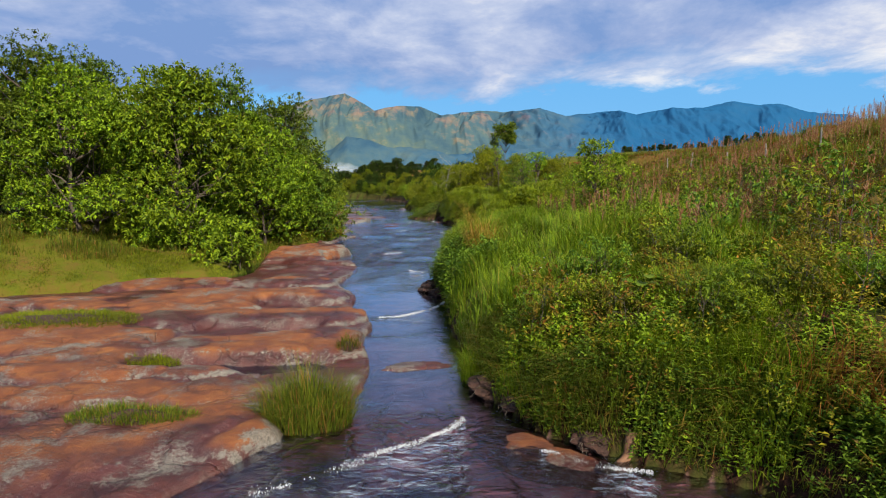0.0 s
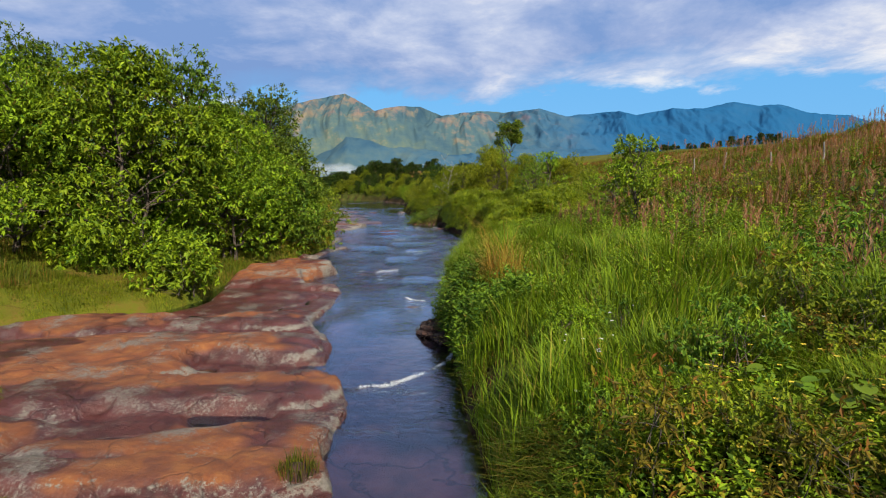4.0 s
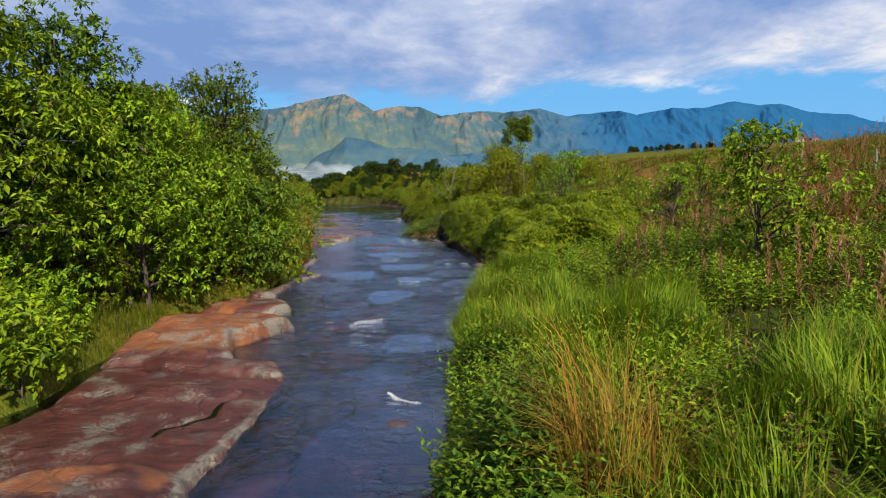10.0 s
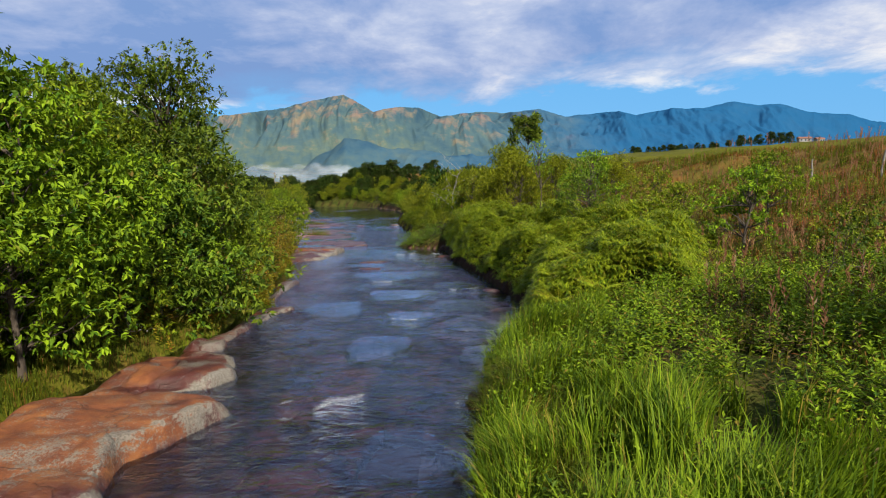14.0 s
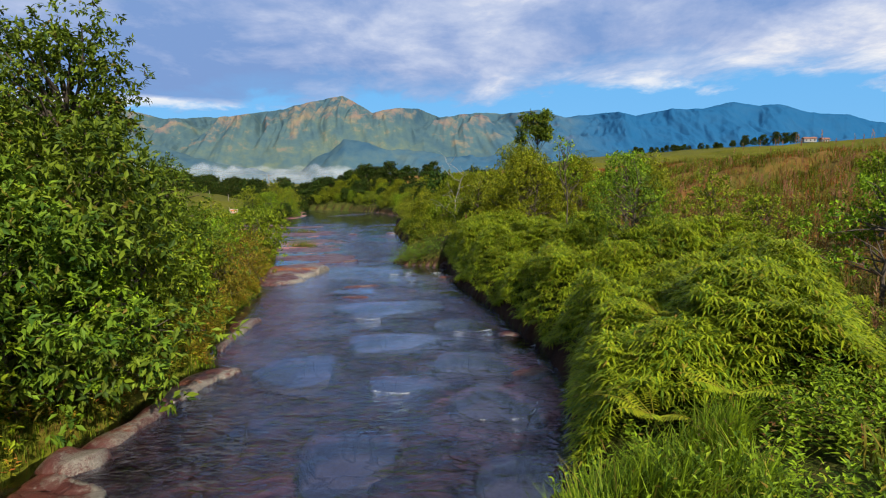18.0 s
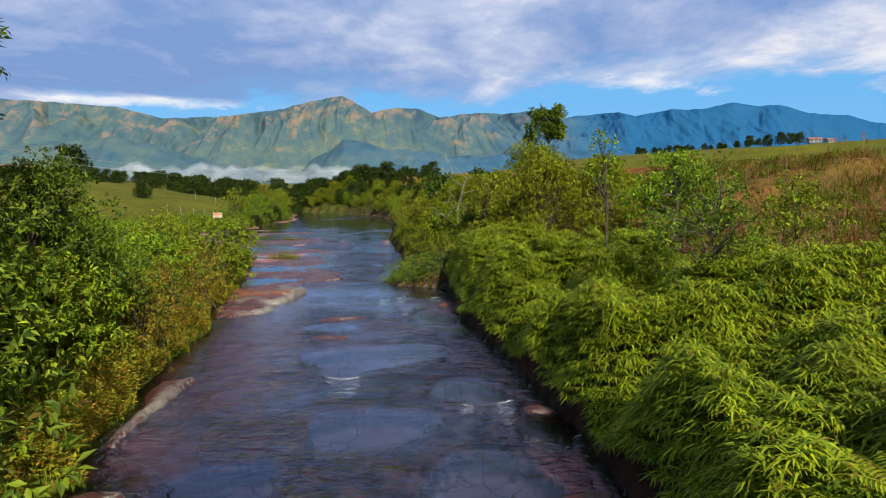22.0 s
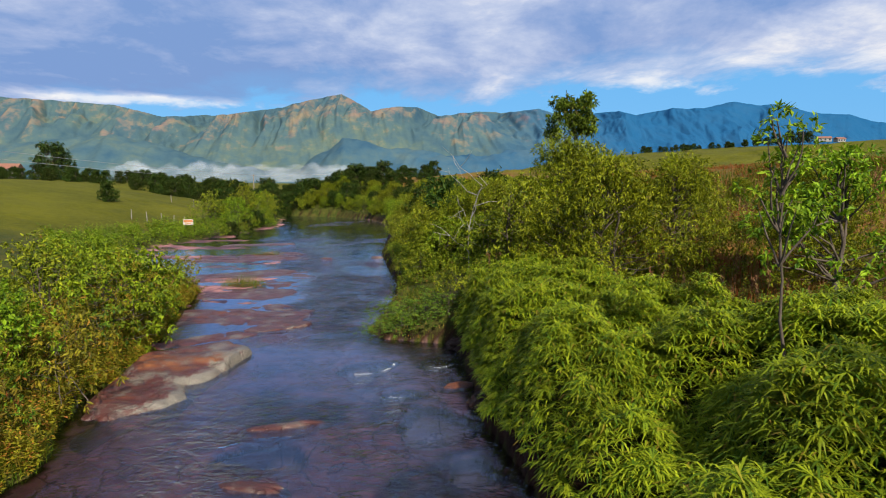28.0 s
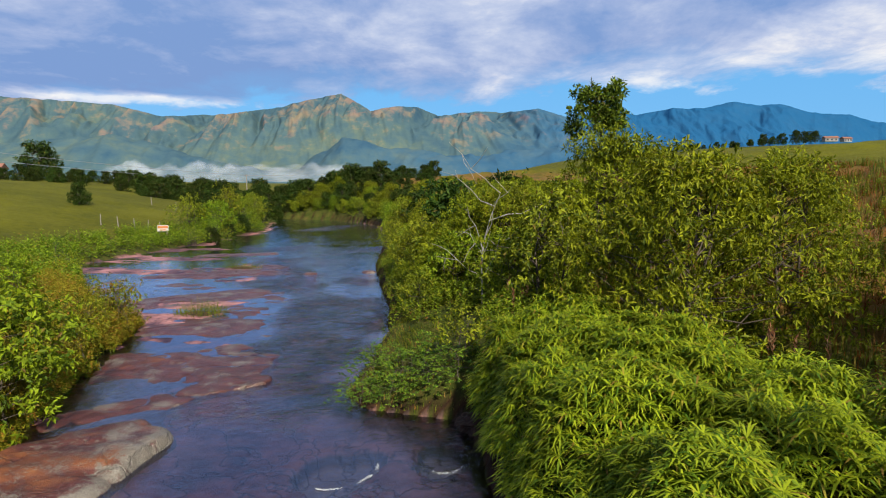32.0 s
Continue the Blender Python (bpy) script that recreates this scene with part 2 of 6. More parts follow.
def rock_material():
    """Smooth sandstone: ochre tops, maroon wet flanks, pale lichen along the rims and in scattered crusts, fine cracks."""
    m, nt, bsdf, link = material("river_sandstone")
    big, mid, fine = noise_node(nt, 0.55, 4), noise_node(nt, 2.2, 7, 0.68, stretch=(0.8, 1.15, 1)), noise_node(nt, 24.0, 8, 0.75)
    ochre = ramp_node(nt, mid, (0.28, (0.088, 0.024, 0.009)), (0.5, (0.175, 0.049, 0.010)), (0.72, (0.268, 0.100, 0.021)))
    maroon = ramp_node(nt, mid, (0.3, (0.036, 0.0100, 0.0088)), (0.7, (0.112, 0.031, 0.021)))
    wet = math_node(nt, "ADD", attr_node(nt, "wet"), math_node(nt, "MULTIPLY_ADD", big, 1.8, -0.9))
    wet = ramp_node(nt, wet, (0.34, 0.0), (0.60, 1.0))
    col = mix_node(nt, wet, ochre, maroon)
    lichen = math_node(nt, "ADD", attr_node(nt, "rim"), math_node(nt, "MULTIPLY_ADD", noise_node(nt, 6.5, 12, 0.85), 2.9, -1.45))
    lichen = ramp_node(nt, lichen, (0.62, 0.0), (0.70, 0.9))
    crust = ramp_node(nt, math_node(nt, "ADD", math_node(nt, "MULTIPLY", noise_node(nt, 1.1, 4, 0.6), 0.45), math_node(nt, "MULTIPLY", noise_node(nt, 22.0, 10, 0.85), 0.6)), (0.560, 0.0), (0.585, 0.85))
    pale = ramp_node(nt, fine, (0.3, (0.0806, 0.0682, 0.0496)), (0.65, (0.236, 0.211, 0.167)))
    col = mix_node(nt, lichen, col, pale)
    col = mix_node(nt, crust, col, pale)
    vor = nt.nodes.new("ShaderNodeTexVoronoi")
    vor.feature = "DISTANCE_TO_EDGE"
    vor.inputs["Scale"].default_value = 0.42
    geo = nt.nodes.new("ShaderNodeNewGeometry")
    wob = nt.nodes.new("ShaderNodeTexNoise")
    wob.inputs["Scale"].default_value, wob.inputs["Detail"].default_value = 0.9, 6
    link(geo.outputs["Position"], wob.inputs["Vector"])
    add = nt.nodes.new("ShaderNodeVectorMath")
    add.operation = "MULTIPLY_ADD"
    link(wob.outputs["Color"], add.inputs[0])
    add.inputs[1].default_value = (2.2, 2.2, 2.2)
    link(geo.outputs["Position"], add.inputs[2])
    link(add.outputs[0], vor.inputs["Vector"])
    crack = ramp_node(nt, vor.outputs["Distance"], (0.0, 0.35), (0.022, 1.0))
    col = mix_node(nt, 0.55, col, crack, "MULTIPLY")
    col = mix_node(nt, 1.0, col, ramp_node(nt, fine, (0.25, 0.65), (0.75, 1.2)), "MULTIPLY")
    link(col, bsdf.inputs["Base Color"])
    link(math_node(nt, "MULTIPLY_ADD", wet, -0.50, 0.80), bsdf.inputs["Roughness"])
    bump_node(nt, math_node(nt, "ADD", math_node(nt, "ADD", mid, math_node(nt, "MULTIPLY", fine, 0.45)), math_node(nt, "MULTIPLY", crack, 0.4)), 0.8, 0.085, bsdf)
    return m


ROCK = rock_material()


def joint_nodes(nt):
    """Distance to the nearest joint of the bed's wavy rock plates."""
    geo = nt.nodes.new("ShaderNodeNewGeometry")
    flat = nt.nodes.new("ShaderNodeVectorMath")
    flat.operation = "MULTIPLY"
    flat.inputs[1].default_value = (1, 1, 0)
    nt.links.new(geo.outputs["Position"], flat.inputs[0])
    wob = nt.nodes.new("ShaderNodeTexNoise")
    wob.inputs["Scale"].default_value, wob.inputs["Detail"].default_value = 0.7, 6
    nt.links.new(flat.outputs[0], wob.inputs["Vector"])
    add = nt.nodes.new("ShaderNodeVectorMath")
    add.operation = "MULTIPLY_ADD"
    nt.links.new(wob.outputs["Color"], add.inputs[0])
    add.inputs[1].default_value = (4.5, 4.5, 4.5)
    nt.links.new(flat.outputs[0], add.inputs[2])
    vor = nt.nodes.new("ShaderNodeTexVoronoi")
    vor.feature = "DISTANCE_TO_EDGE"
    vor.inputs["Scale"].default_value = 0.55
    nt.links.new(add.outputs[0], vor.inputs["Vector"])
    return vor.outputs["Distance"], geo


def ground_material():
    """One sheet: cracked rock bed, short lawn, meadow soil, dry hill and pasture, told apart by plan masks."""
    m, nt, bsdf, link = material("ground_cover")
    fine, mid, big = noise_node(nt, 14.0, 8, 0.7), noise_node(nt, 1.6, 6, 0.6), noise_node(nt, 0.12, 4, 0.55)
    vor, geo = joint_nodes(nt)
    crack = ramp_node(nt, vor, (0.0, 0.12), (0.045, 1.0))
    grain = math_node(nt, "ADD", math_node(nt, "MULTIPLY", mid, 0.6), math_node(nt, "MULTIPLY", fine, 0.4))
    bed = ramp_node(nt, math_node(nt, "ADD", math_node(nt, "MULTIPLY", mid, 0.65), math_node(nt, "MULTIPLY", noise_node(nt, 0.35, 4, 0.6), 0.35)), (0.38, (0.0222, 0.014, 0.03)), (0.48, (0.0718, 0.0346, 0.0484)), (0.60, (0.249, 0.112, 0.0967)))
    bed = mix_node(nt, attr_node(nt, "sheet"), bed, ramp_node(nt, mid, (0.3, (0.188, 0.0861, 0.0886)), (0.7, (0.524, 0.239, 0.214))))
    # pool silt, lightened in colour to imitate the sky mirrored by calm water
    bed = mix_node(nt, attr_node(nt, "silt_sheen"), bed, ramp_node(nt, grain, (0.35, (0.198, 0.169, 0.158)), (0.65, (0.349, 0.296, 0.274))))
    bed = mix_node(nt, 0.75, bed, crack, "MULTIPLY")
    bed = mix_node(nt, 1.0, bed, ramp_node(nt, attr_node(nt, "silt_sheen"), (0.04, 1.0), (0.25, 0.22), (0.6, 0.22), (0.95, 1.0)), "MULTIPLY")
    both = math_node(nt, "ADD", math_node(nt, "MULTIPLY", mid, 0.6), math_node(nt, "MULTIPLY", fine, 0.4))
    soil = ramp_node(nt, both, (0.35, (0.0186, 0.0279, 0.00496)), (0.5, (0.0434, 0.0527, 0.00744)), (0.68, (0.093, 0.062, 0.0186)))
    dry = ramp_node(nt, math_node(nt, "ADD", math_node(nt, "MULTIPLY", both, 0.5), math_node(nt, "MULTIPLY", noise_node(nt, 0.25, 5, 0.6), 0.5)), (0.36, (0.0434, 0.0527, 0.00744)), (0.48, (0.118, 0.0744, 0.0155)), (0.62, (0.174, 0.0744, 0.0217)))
    lawn = ramp_node(nt, math_node(nt, "ADD", math_node(nt, "MULTIPLY", both, 0.6), math_node(nt, "MULTIPLY", noise_node(nt, 0.5, 4, 0.6), 0.4)), (0.36, (0.0372, 0.0527, 0.00496)), (0.48, (0.0868, 0.093, 0.0062)), (0.6, (0.118, 0.0713, 0.0155)))
    pasture = ramp_node(nt, math_node(nt, "ADD", math_node(nt, "MULTIPLY", big, 0.55), math_node(nt, "MULTIPLY", mid, 0.45)), (0.35, (0.0465, 0.0496, 0.0031)), (0.6, (0.0961, 0.093, 0.00496)))
    col = mix_node(nt, attr_node(nt, "lawn"), soil, lawn)
    col = mix_node(nt, attr_node(nt, "dry"), col, dry)
    col = mix_node(nt, attr_node(nt, "pasture"), col, pasture)
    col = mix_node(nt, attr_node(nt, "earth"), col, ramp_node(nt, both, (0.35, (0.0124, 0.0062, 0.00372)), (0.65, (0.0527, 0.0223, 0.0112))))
    col = mix_node(nt, attr_node(nt, "bed"), col, bed)
    link(col, bsdf.inputs["Base Color"])
    bsdf.inputs["Specular IOR Level"].default_value = 0.1
    link(math_node(nt, "MULTIPLY_ADD", attr_node(nt, "bed"), -0.45, 0.9), bsdf.inputs["Roughness"])
    bump_node(nt, math_node(nt, "ADD", math_node(nt, "ADD", mid, fine), crack), 0.6, 0.06, bsdf)
    return m


GROUND = ground_material()


def water_material():
    """Clear brown stream water: sees its bed through a tint, mirrors the sky by Fresnel; rippled but for the calm pools."""
    m, nt, bsdf, link = material("stream_water")
    nt.nodes.remove(bsdf)
    fres = nt.nodes.new("ShaderNodeFresnel")
    fres.inputs[0].default_value = 1.8
    gloss = nt.nodes.new("ShaderNodeBsdfGlossy")
    gloss.inputs["Roughness"].default_value = 0.05
    gloss.inputs["Color"].default_value = (0.74, 0.84, 1, 1)
    clear = nt.nodes.new("ShaderNodeBsdfTransparent")
    clear.inputs[0].default_value = (0.80, 0.72, 0.84, 1)
    mx = nt.nodes.new("ShaderNodeMixShader")
    link(math_node(nt, "MINIMUM", math_node(nt, "MULTIPLY_ADD", fres.outputs[0], 1.9, -0.12), 0.95), mx.inputs[0]), link(clear.outputs[0], mx.inputs[1]), link(gloss.outputs[0], mx.inputs[2])
    link(mx.outputs[0], nt.nodes["Material Output"].inputs[0])
    def crests(scale, detail, stretch):
        return math_node(nt, "ABSOLUTE", math_node(nt, "MULTIPLY_ADD", noise_node(nt, scale, detail, 0.5, stretch=stretch), 2.0, -1.0))

    # thin water over jointed rock: a kink at every joint of the bed
    vor, _ = joint_nodes(nt)
    kink = ramp_node(nt, vor, (0.0, 0.0), (0.09, 1.0))
    waves = math_node(nt, "ADD", math_node(nt, "MULTIPLY", crests(1.25, 3, (0.85, 1.35, 1)), -0.9), math_node(nt, "MULTIPLY", crests(3.6, 3, (0.8, 1.4, 1)), -0.36))
    waves = math_node(nt, "ADD", waves, math_node(nt, "MULTIPLY", noise_node(nt, 9.0, 6, 0.65, stretch=(0.8, 1.5, 1)), 0.2))
    waves = math_node(nt, "ADD", waves, math_node(nt, "MULTIPLY", kink, 0.22))
    patch = ramp_node(nt, noise_node(nt, 0.42, 4, 0.6), (0.34, 0.3), (0.58, 1.0))
    b = nt.nodes.new("ShaderNodeBump")
    b.inputs["Distance"].default_value = 0.16
    still = math_node(nt, "MULTIPLY_ADD", attr_node(nt, "calm"), -1.0, 1.0)
    link(math_node(nt, "MULTIPLY", still, patch), b.inputs["Strength"])
    link(waves, b.inputs["Height"])
    link(b.outputs[0], fres.inputs["Normal"]), link(b.outputs[0], gloss.inputs["Normal"])
    return m


WATER = water_material()


def plain(name, color, rough=0.7, spread=0.25, scale=12.0):
    m, nt, bsdf, link = material(name)
    n = noise_node(nt, scale, 6, 0.65)
    lo = tuple(c * (1 - spread) for c in color)
    hi = tuple(min(1, c * (1 + spread)) for c in color)
    link(ramp_node(nt, n, (0.3, lo), (0.7, hi)), bsdf.inputs["Base Color"])
    bsdf.inputs["Roughness"].default_value = rough
    bump_node(nt, n, 0.3, 0.02, bsdf)
    return m


FOAM = plain("river_foam", (0.45, 0.456, 0.468), 0.6, 0.2, 30.0)


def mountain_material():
    """Wooded far range: forest painted blue-green with haze, bare ochre rock on steep ribs."""
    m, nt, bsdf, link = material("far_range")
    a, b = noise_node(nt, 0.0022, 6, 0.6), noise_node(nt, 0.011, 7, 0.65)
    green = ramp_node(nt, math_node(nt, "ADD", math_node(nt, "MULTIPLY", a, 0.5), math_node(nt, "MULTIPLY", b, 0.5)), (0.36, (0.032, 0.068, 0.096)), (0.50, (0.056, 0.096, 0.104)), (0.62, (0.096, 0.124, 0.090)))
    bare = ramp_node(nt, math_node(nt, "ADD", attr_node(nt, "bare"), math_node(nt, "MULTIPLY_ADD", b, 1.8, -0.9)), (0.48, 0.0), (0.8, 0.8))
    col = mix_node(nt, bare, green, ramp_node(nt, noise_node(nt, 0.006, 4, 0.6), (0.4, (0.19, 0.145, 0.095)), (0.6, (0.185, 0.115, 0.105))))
    # aerial haze put into the colour: eastern slopes are blended towards blue
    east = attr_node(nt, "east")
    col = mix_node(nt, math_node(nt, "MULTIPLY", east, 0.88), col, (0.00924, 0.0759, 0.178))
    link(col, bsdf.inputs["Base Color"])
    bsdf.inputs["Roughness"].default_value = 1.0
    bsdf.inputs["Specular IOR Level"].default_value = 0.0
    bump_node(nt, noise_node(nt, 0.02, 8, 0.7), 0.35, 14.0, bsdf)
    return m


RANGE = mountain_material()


def mist_material():
    m, nt, bsdf, link = material("valley_mist")
    bsdf.inputs["Base Color"].default_value, bsdf.inputs["Roughness"].default_value = (0.62, 0.64, 0.69, 1), 1.0
    bsdf.inputs["Specular IOR Level"].default_value = 0.0
    clear = nt.nodes.new("ShaderNodeBsdfTransparent")
    mx = nt.nodes.new("ShaderNodeMixShader")
    thin = math_node(nt, "ADD", attr_node(nt, "body"), math_node(nt, "MULTIPLY_ADD", noise_node(nt, 0.02, 6, 0.6, stretch=(0.5, 0.5, 1)), 1.4, -0.7))
    link(ramp_node(nt, thin, (0.45, 0.0), (1.2, 0.27)), mx.inputs[0])
    link(clear.outputs[0], mx.inputs[1]), link(bsdf.outputs[0], mx.inputs[2])
    link(mx.outputs[0], nt.nodes["Material Output"].inputs[0])
    return m


MIST = mist_material()
WEATHERED = plain("weathered_wood", (0.204, 0.18, 0.15), 0.9, 0.35, 18.0)
SIGN_WHITE = plain("sign_white", (0.432, 0.408, 0.36), 0.6, 0.1, 6.0)
SIGN_ORANGE = plain("sign_orange", (0.42, 0.132, 0.03), 0.6, 0.1, 6.0)
HOUSE_WALL = plain("plaster", (0.273, 0.26, 0.244), 0.85, 0.1, 3.0)
HOUSE_ROOF = plain("clay_roof", (0.216, 0.09, 0.054), 0.85, 0.25, 4.0)
PANE = plain("dark_pane", (0.03, 0.036, 0.042), 0.2, 0.1, 3.0)
WIRE = plain("cable", (0.21, 0.21, 0.216), 0.5, 0.1, 3.0)
BLUE_CLOTH = plain("turquoise_sheet", (0.03, 0.228, 0.252), 0.6, 0.15, 10.0)
WHITE_CLOTH = plain("white_sheet", (0.42, 0.42, 0.408), 0.6, 0.15, 10.0)
PETAL_WHITE = plain("white_petal", (0.48, 0.456, 0.432), 0.6, 0.1, 20.0)
PETAL_YELLOW = plain("yellow_petal", (0.45, 0.33, 0.012), 0.6, 0.1, 20.0)
PLUME = foliage("grass_plume", (0.12, 0.048, 0.024), (0.24, 0.114, 0.054), (0.3, 0.21, 0.12), 0.2, 0.2)


# ---- mesh helpers ----
def lattice(ix, iy, seed):
    h = (ix.astype(np.int64) * 374761393 + iy.astype(np.int64) * 668265263 + seed * 974711) & 0x7FFFFFFF
    h = ((h ^ (h >> 13)) * 1274126177) & 0x7FFFFFFF
    return ((h ^ (h >> 16)) & 0xFFFF) / 65535.0


def smooth_noise(x, y, seed=0):
    """Value noise of the plan, 0 to 1."""
    x, y = np.asarray(x, float), np.asarray(y, float)
    ix, iy = np.floor(x), np.floor(y)
    fx, fy = x - ix, y - iy
    fx, fy = fx * fx * (3 - 2 * fx), fy * fy * (3 - 2 * fy)
    a, b = lattice(ix, iy, seed), lattice(ix + 1, iy, seed)
    c, d = lattice(ix, iy + 1, seed), lattice(ix + 1, iy + 1, seed)
    return (a * (1 - fx) + b * fx) * (1 - fy) + (c * (1 - fx) + d * fx) * fy


def fbm(x, y, octaves=4, seed=0):
    s, w, t = 0.0, 0.5, 0.0
    for k in range(octaves):
        s, t = s + w * smooth_noise(x * 2 ** k, y * 2 ** k, seed + k), t + w
        w *= 0.5
    return s / t


def step(x, a, b):
    t = np.clip((x - a) / (b - a), 0, 1)
    return t * t * (3 - 2 * t)


def mesh_of(name, verts, faces, mat=None, smooth=True, **masks):
    """A mesh from arrays: verts (n, 3), faces (m, 3 or 4)."""
    verts, faces = np.asarray(verts, np.float32), np.asarray(faces, np.int32)
    me = bpy.data.meshes.new(name)
    k = faces.shape[1]
    me.vertices.add(len(verts))
    me.vertices.foreach_set("co", verts.ravel())
    me.loops.add(faces.size)
    me.loops.foreach_set("vertex_index", faces.ravel())
    me.polygons.add(len(faces))
    me.polygons.foreach_set("loop_start", np.arange(0, faces.size, k, dtype=np.int32))
    me.polygons.foreach_set("loop_total", np.full(len(faces), k, np.int32))
    me.polygons.foreach_set("use_smooth", np.full(len(faces), smooth))
    for key, values in masks.items():
        layer = me.attributes.new(key, "FLOAT", "POINT")
        layer.data.foreach_set("value", np.asarray(values, np.float32).ravel())
    me.update(calc_edges=True)
    if mat:
        me.materials.append(mat)
    return me


def grid_faces(nu, nv):
    i = np.arange(nu - 1)[:, None] * nv + np.arange(nv - 1)[None, :]
    return np.stack([i, i + nv, i + nv + 1, i + 1], -1).reshape(-1, 4)


def child(name, me, parent, label=""):
    ob = new(name, me)
    ob.parent = parent
    if label:
        ob["label"] = label
    return ob


def unit(v):
    return v / np.maximum(np.linalg.norm(v, axis=-1, keepdims=True), 1e-9)


def leaf_arrays(base, way, face, length, width):
    """Folded leaves: base point, the way to the tip, the side they face."""
    way = unit(way)
    side = unit(np.cross(way, face))
    up = np.cross(side, way)
    L, W = np.asarray(length)[:, None], np.asarray(width)[:, None]
    mid = base + way * L * 0.45 - up * L * 0.05
    tip = base + way * L - up * L * 0.18
    v = np.stack([base, mid + side * W * 0.5 + up * W * 0.18, tip, mid - side * W * 0.5 + up * W * 0.18], 1).reshape(-1, 3)
    i = np.arange(len(base))[:, None] * 4
    f = np.concatenate([i + np.array([[0, 1, 2]]), i + np.array([[0, 2, 3]])], 1).reshape(-1, 3)
    return v, f


def blade_arrays(base, height, width, lean, yaw):
    """Grass blades that bend over towards their lean."""
    n = len(base)
    out = np.stack([np.cos(yaw), np.sin(yaw), np.zeros(n)], 1)
    side = np.stack([-np.sin(yaw), np.cos(yaw), np.zeros(n)], 1) * np.asarray(width)[:, None] * 0.5
    h, l = np.asarray(height)[:, None], np.asarray(lean)[:, None]
    z = np.array([[0, 0, 1.0]])
    mid = base + z * h * 0.6 + out * h * l * 0.25
    tip = base + z * h * (1 - 0.25 * l) + out * h * l * 0.85
    v = np.stack([base - side, base + side, mid + side * 0.8, mid - side * 0.8, tip], 1).reshape(-1, 3)
    i = np.arange(n)[:, None] * 5
    f = np.concatenate([i + np.array([[0, 1, 2]]), i + np.array([[0, 2, 3]]), i + np.array([[3, 2, 4]])], 1).reshape(-1, 3)
    return v, f


def tube(points, radii, sides=7):
    """A tapered tube along a line of points."""
    p, r = np.asarray(points, float), np.asarray(radii, float)
    t = unit(np.gradient(p, axis=0))
    a = unit(np.cross(t, np.array([0.31, 0.95, 0.05])))
    b = np.cross(t, a)
    w = np.linspace(0, 2 * np.pi, sides, endpoint=False)
    ring = np.cos(w)[None, :, None] * a[:, None] + np.sin(w)[None, :, None] * b[:, None]
    v = (p[:, None] + ring * r[:, None, None]).reshape(-1, 3)
    k, j = np.arange(len(p) - 1)[:, None] * sides, np.arange(sides)[None, :]
    jn = (j + 1) % sides
    f = np.stack([k + j, k + jn, k + sides + jn, k + sides + j], -1).reshape(-1, 4)
    return v, f


def joined(pieces):
    vs, fs, n = [], [], 0
    for v, f in pieces:
        vs.append(v), fs.append(f + n)
        n += len(v)
    return np.concatenate(vs), np.concatenate(fs)


# ---- the plan of the valley ----
# y, x of the water's left edge, of the left turf's edge and of the right bank
LEFT_Y = (-30, 5, 7, 8.4, 9.3, 12, 14, 16.1, 18.4, 20, 22.5, 25, 27.6, 28.4, 29.2, 30.4, 31.6, 32.9, 33.5, 33.9, 34.3, 35, 36, 36.8, 37.3, 37.8, 39.5, 43.6, 46, 50, 56, 60, 65, 70, 74, 78, 85, 98, 108, 113, 135, 160, 172, 190)
LEFT_X = (-6, -4, -3.4, -2.7, -1.6, -1.5, -1.9, -1.9, -2.9, -3, -4.2, -4, -4.1, -4.6, -6, -6.3, -5.6, -4.9, -5.6, -7.3, -6.2, -5.8, -6.2, -6.6, -7.7, -7.3, -7.4, -6.8, -8.3, -8.3, -9.2, -9.8, -9.4, -9, -10.3, -11.8, -13.2, -16.5, -20, -27, -26, -32, -48, -48)
TURF_Y = (-30, 8, 14, 19, 21, 24, 26, 30, 33, 36, 38, 44, 50, 56, 60, 66, 72, 77, 81, 98, 111, 135, 160, 190)
TURF_X = (-17, -17, -17, -17, -13, -9.5, -8.8, -9.5, -9.7, -8.8, -8.3, -8, -9.2, -10, -11.2, -12.6, -14.2, -15.6, -20, -31.5, -29.5, -27, -33, -50)
RIGHT_Y = (-30, 5, 7.1, 7.8, 8.8, 10.3, 12.7, 15.2, 18.9, 21.4, 24, 28.3, 33.5, 35.7, 38.5, 41.8, 45.7, 49.5, 54, 58, 62, 65.8, 66.7, 68, 69.5, 75, 81, 90, 97, 121, 134, 150, 160, 172, 190)
RIGHT_X = (8, 5, 4.1, 3, 1.6, 0.9, 0.5, 0.2, 0.1, -0.4, -0.2, -0.1, 0.3, 1.5, 1.9, 2.8, 2.6, 1.9, 1.1, 0.2, -0.1, -0.4, -3.4, -4.2, -4, -3.5, -4, -5.5, -6.5, -8, -8.5, -14, -22, -48, -48)
# round pools worn into the bed: x, y, half width, half length
POOLS = ((0.6, 41.0, 1.15, 1.2), (0.4, 44.2, 1.5, 1.2), (-5.0, 43.7, 1.3, 1.3), (-2.5, 46.8, 1.4, 1.3), (-1.9, 42.4, 0.75, 0.8), (0.2, 49.1, 1.3, 1.1),
         (-3.1, 52.5, 2.4, 1.5), (-3.7, 50.7, 0.65, 0.6), (1.9, 46.8, 0.8, 0.9), (-5.2, 56.6, 1.3, 0.7), (-1.1, 58.4, 0.95, 1.5), (-2.2, 60.7, 0.6, 0.7),
         (-3.6, 63.3, 1.0, 1.1), (-1.1, 63.8, 0.65, 0.9), (-1.2, 30.8, 0.9, 1.1), (-2.6, 38.1, 0.9, 1.5), (0.8, 37.1, 0.9, 1.0), (-0.2, 55.8, 0.6, 0.8))


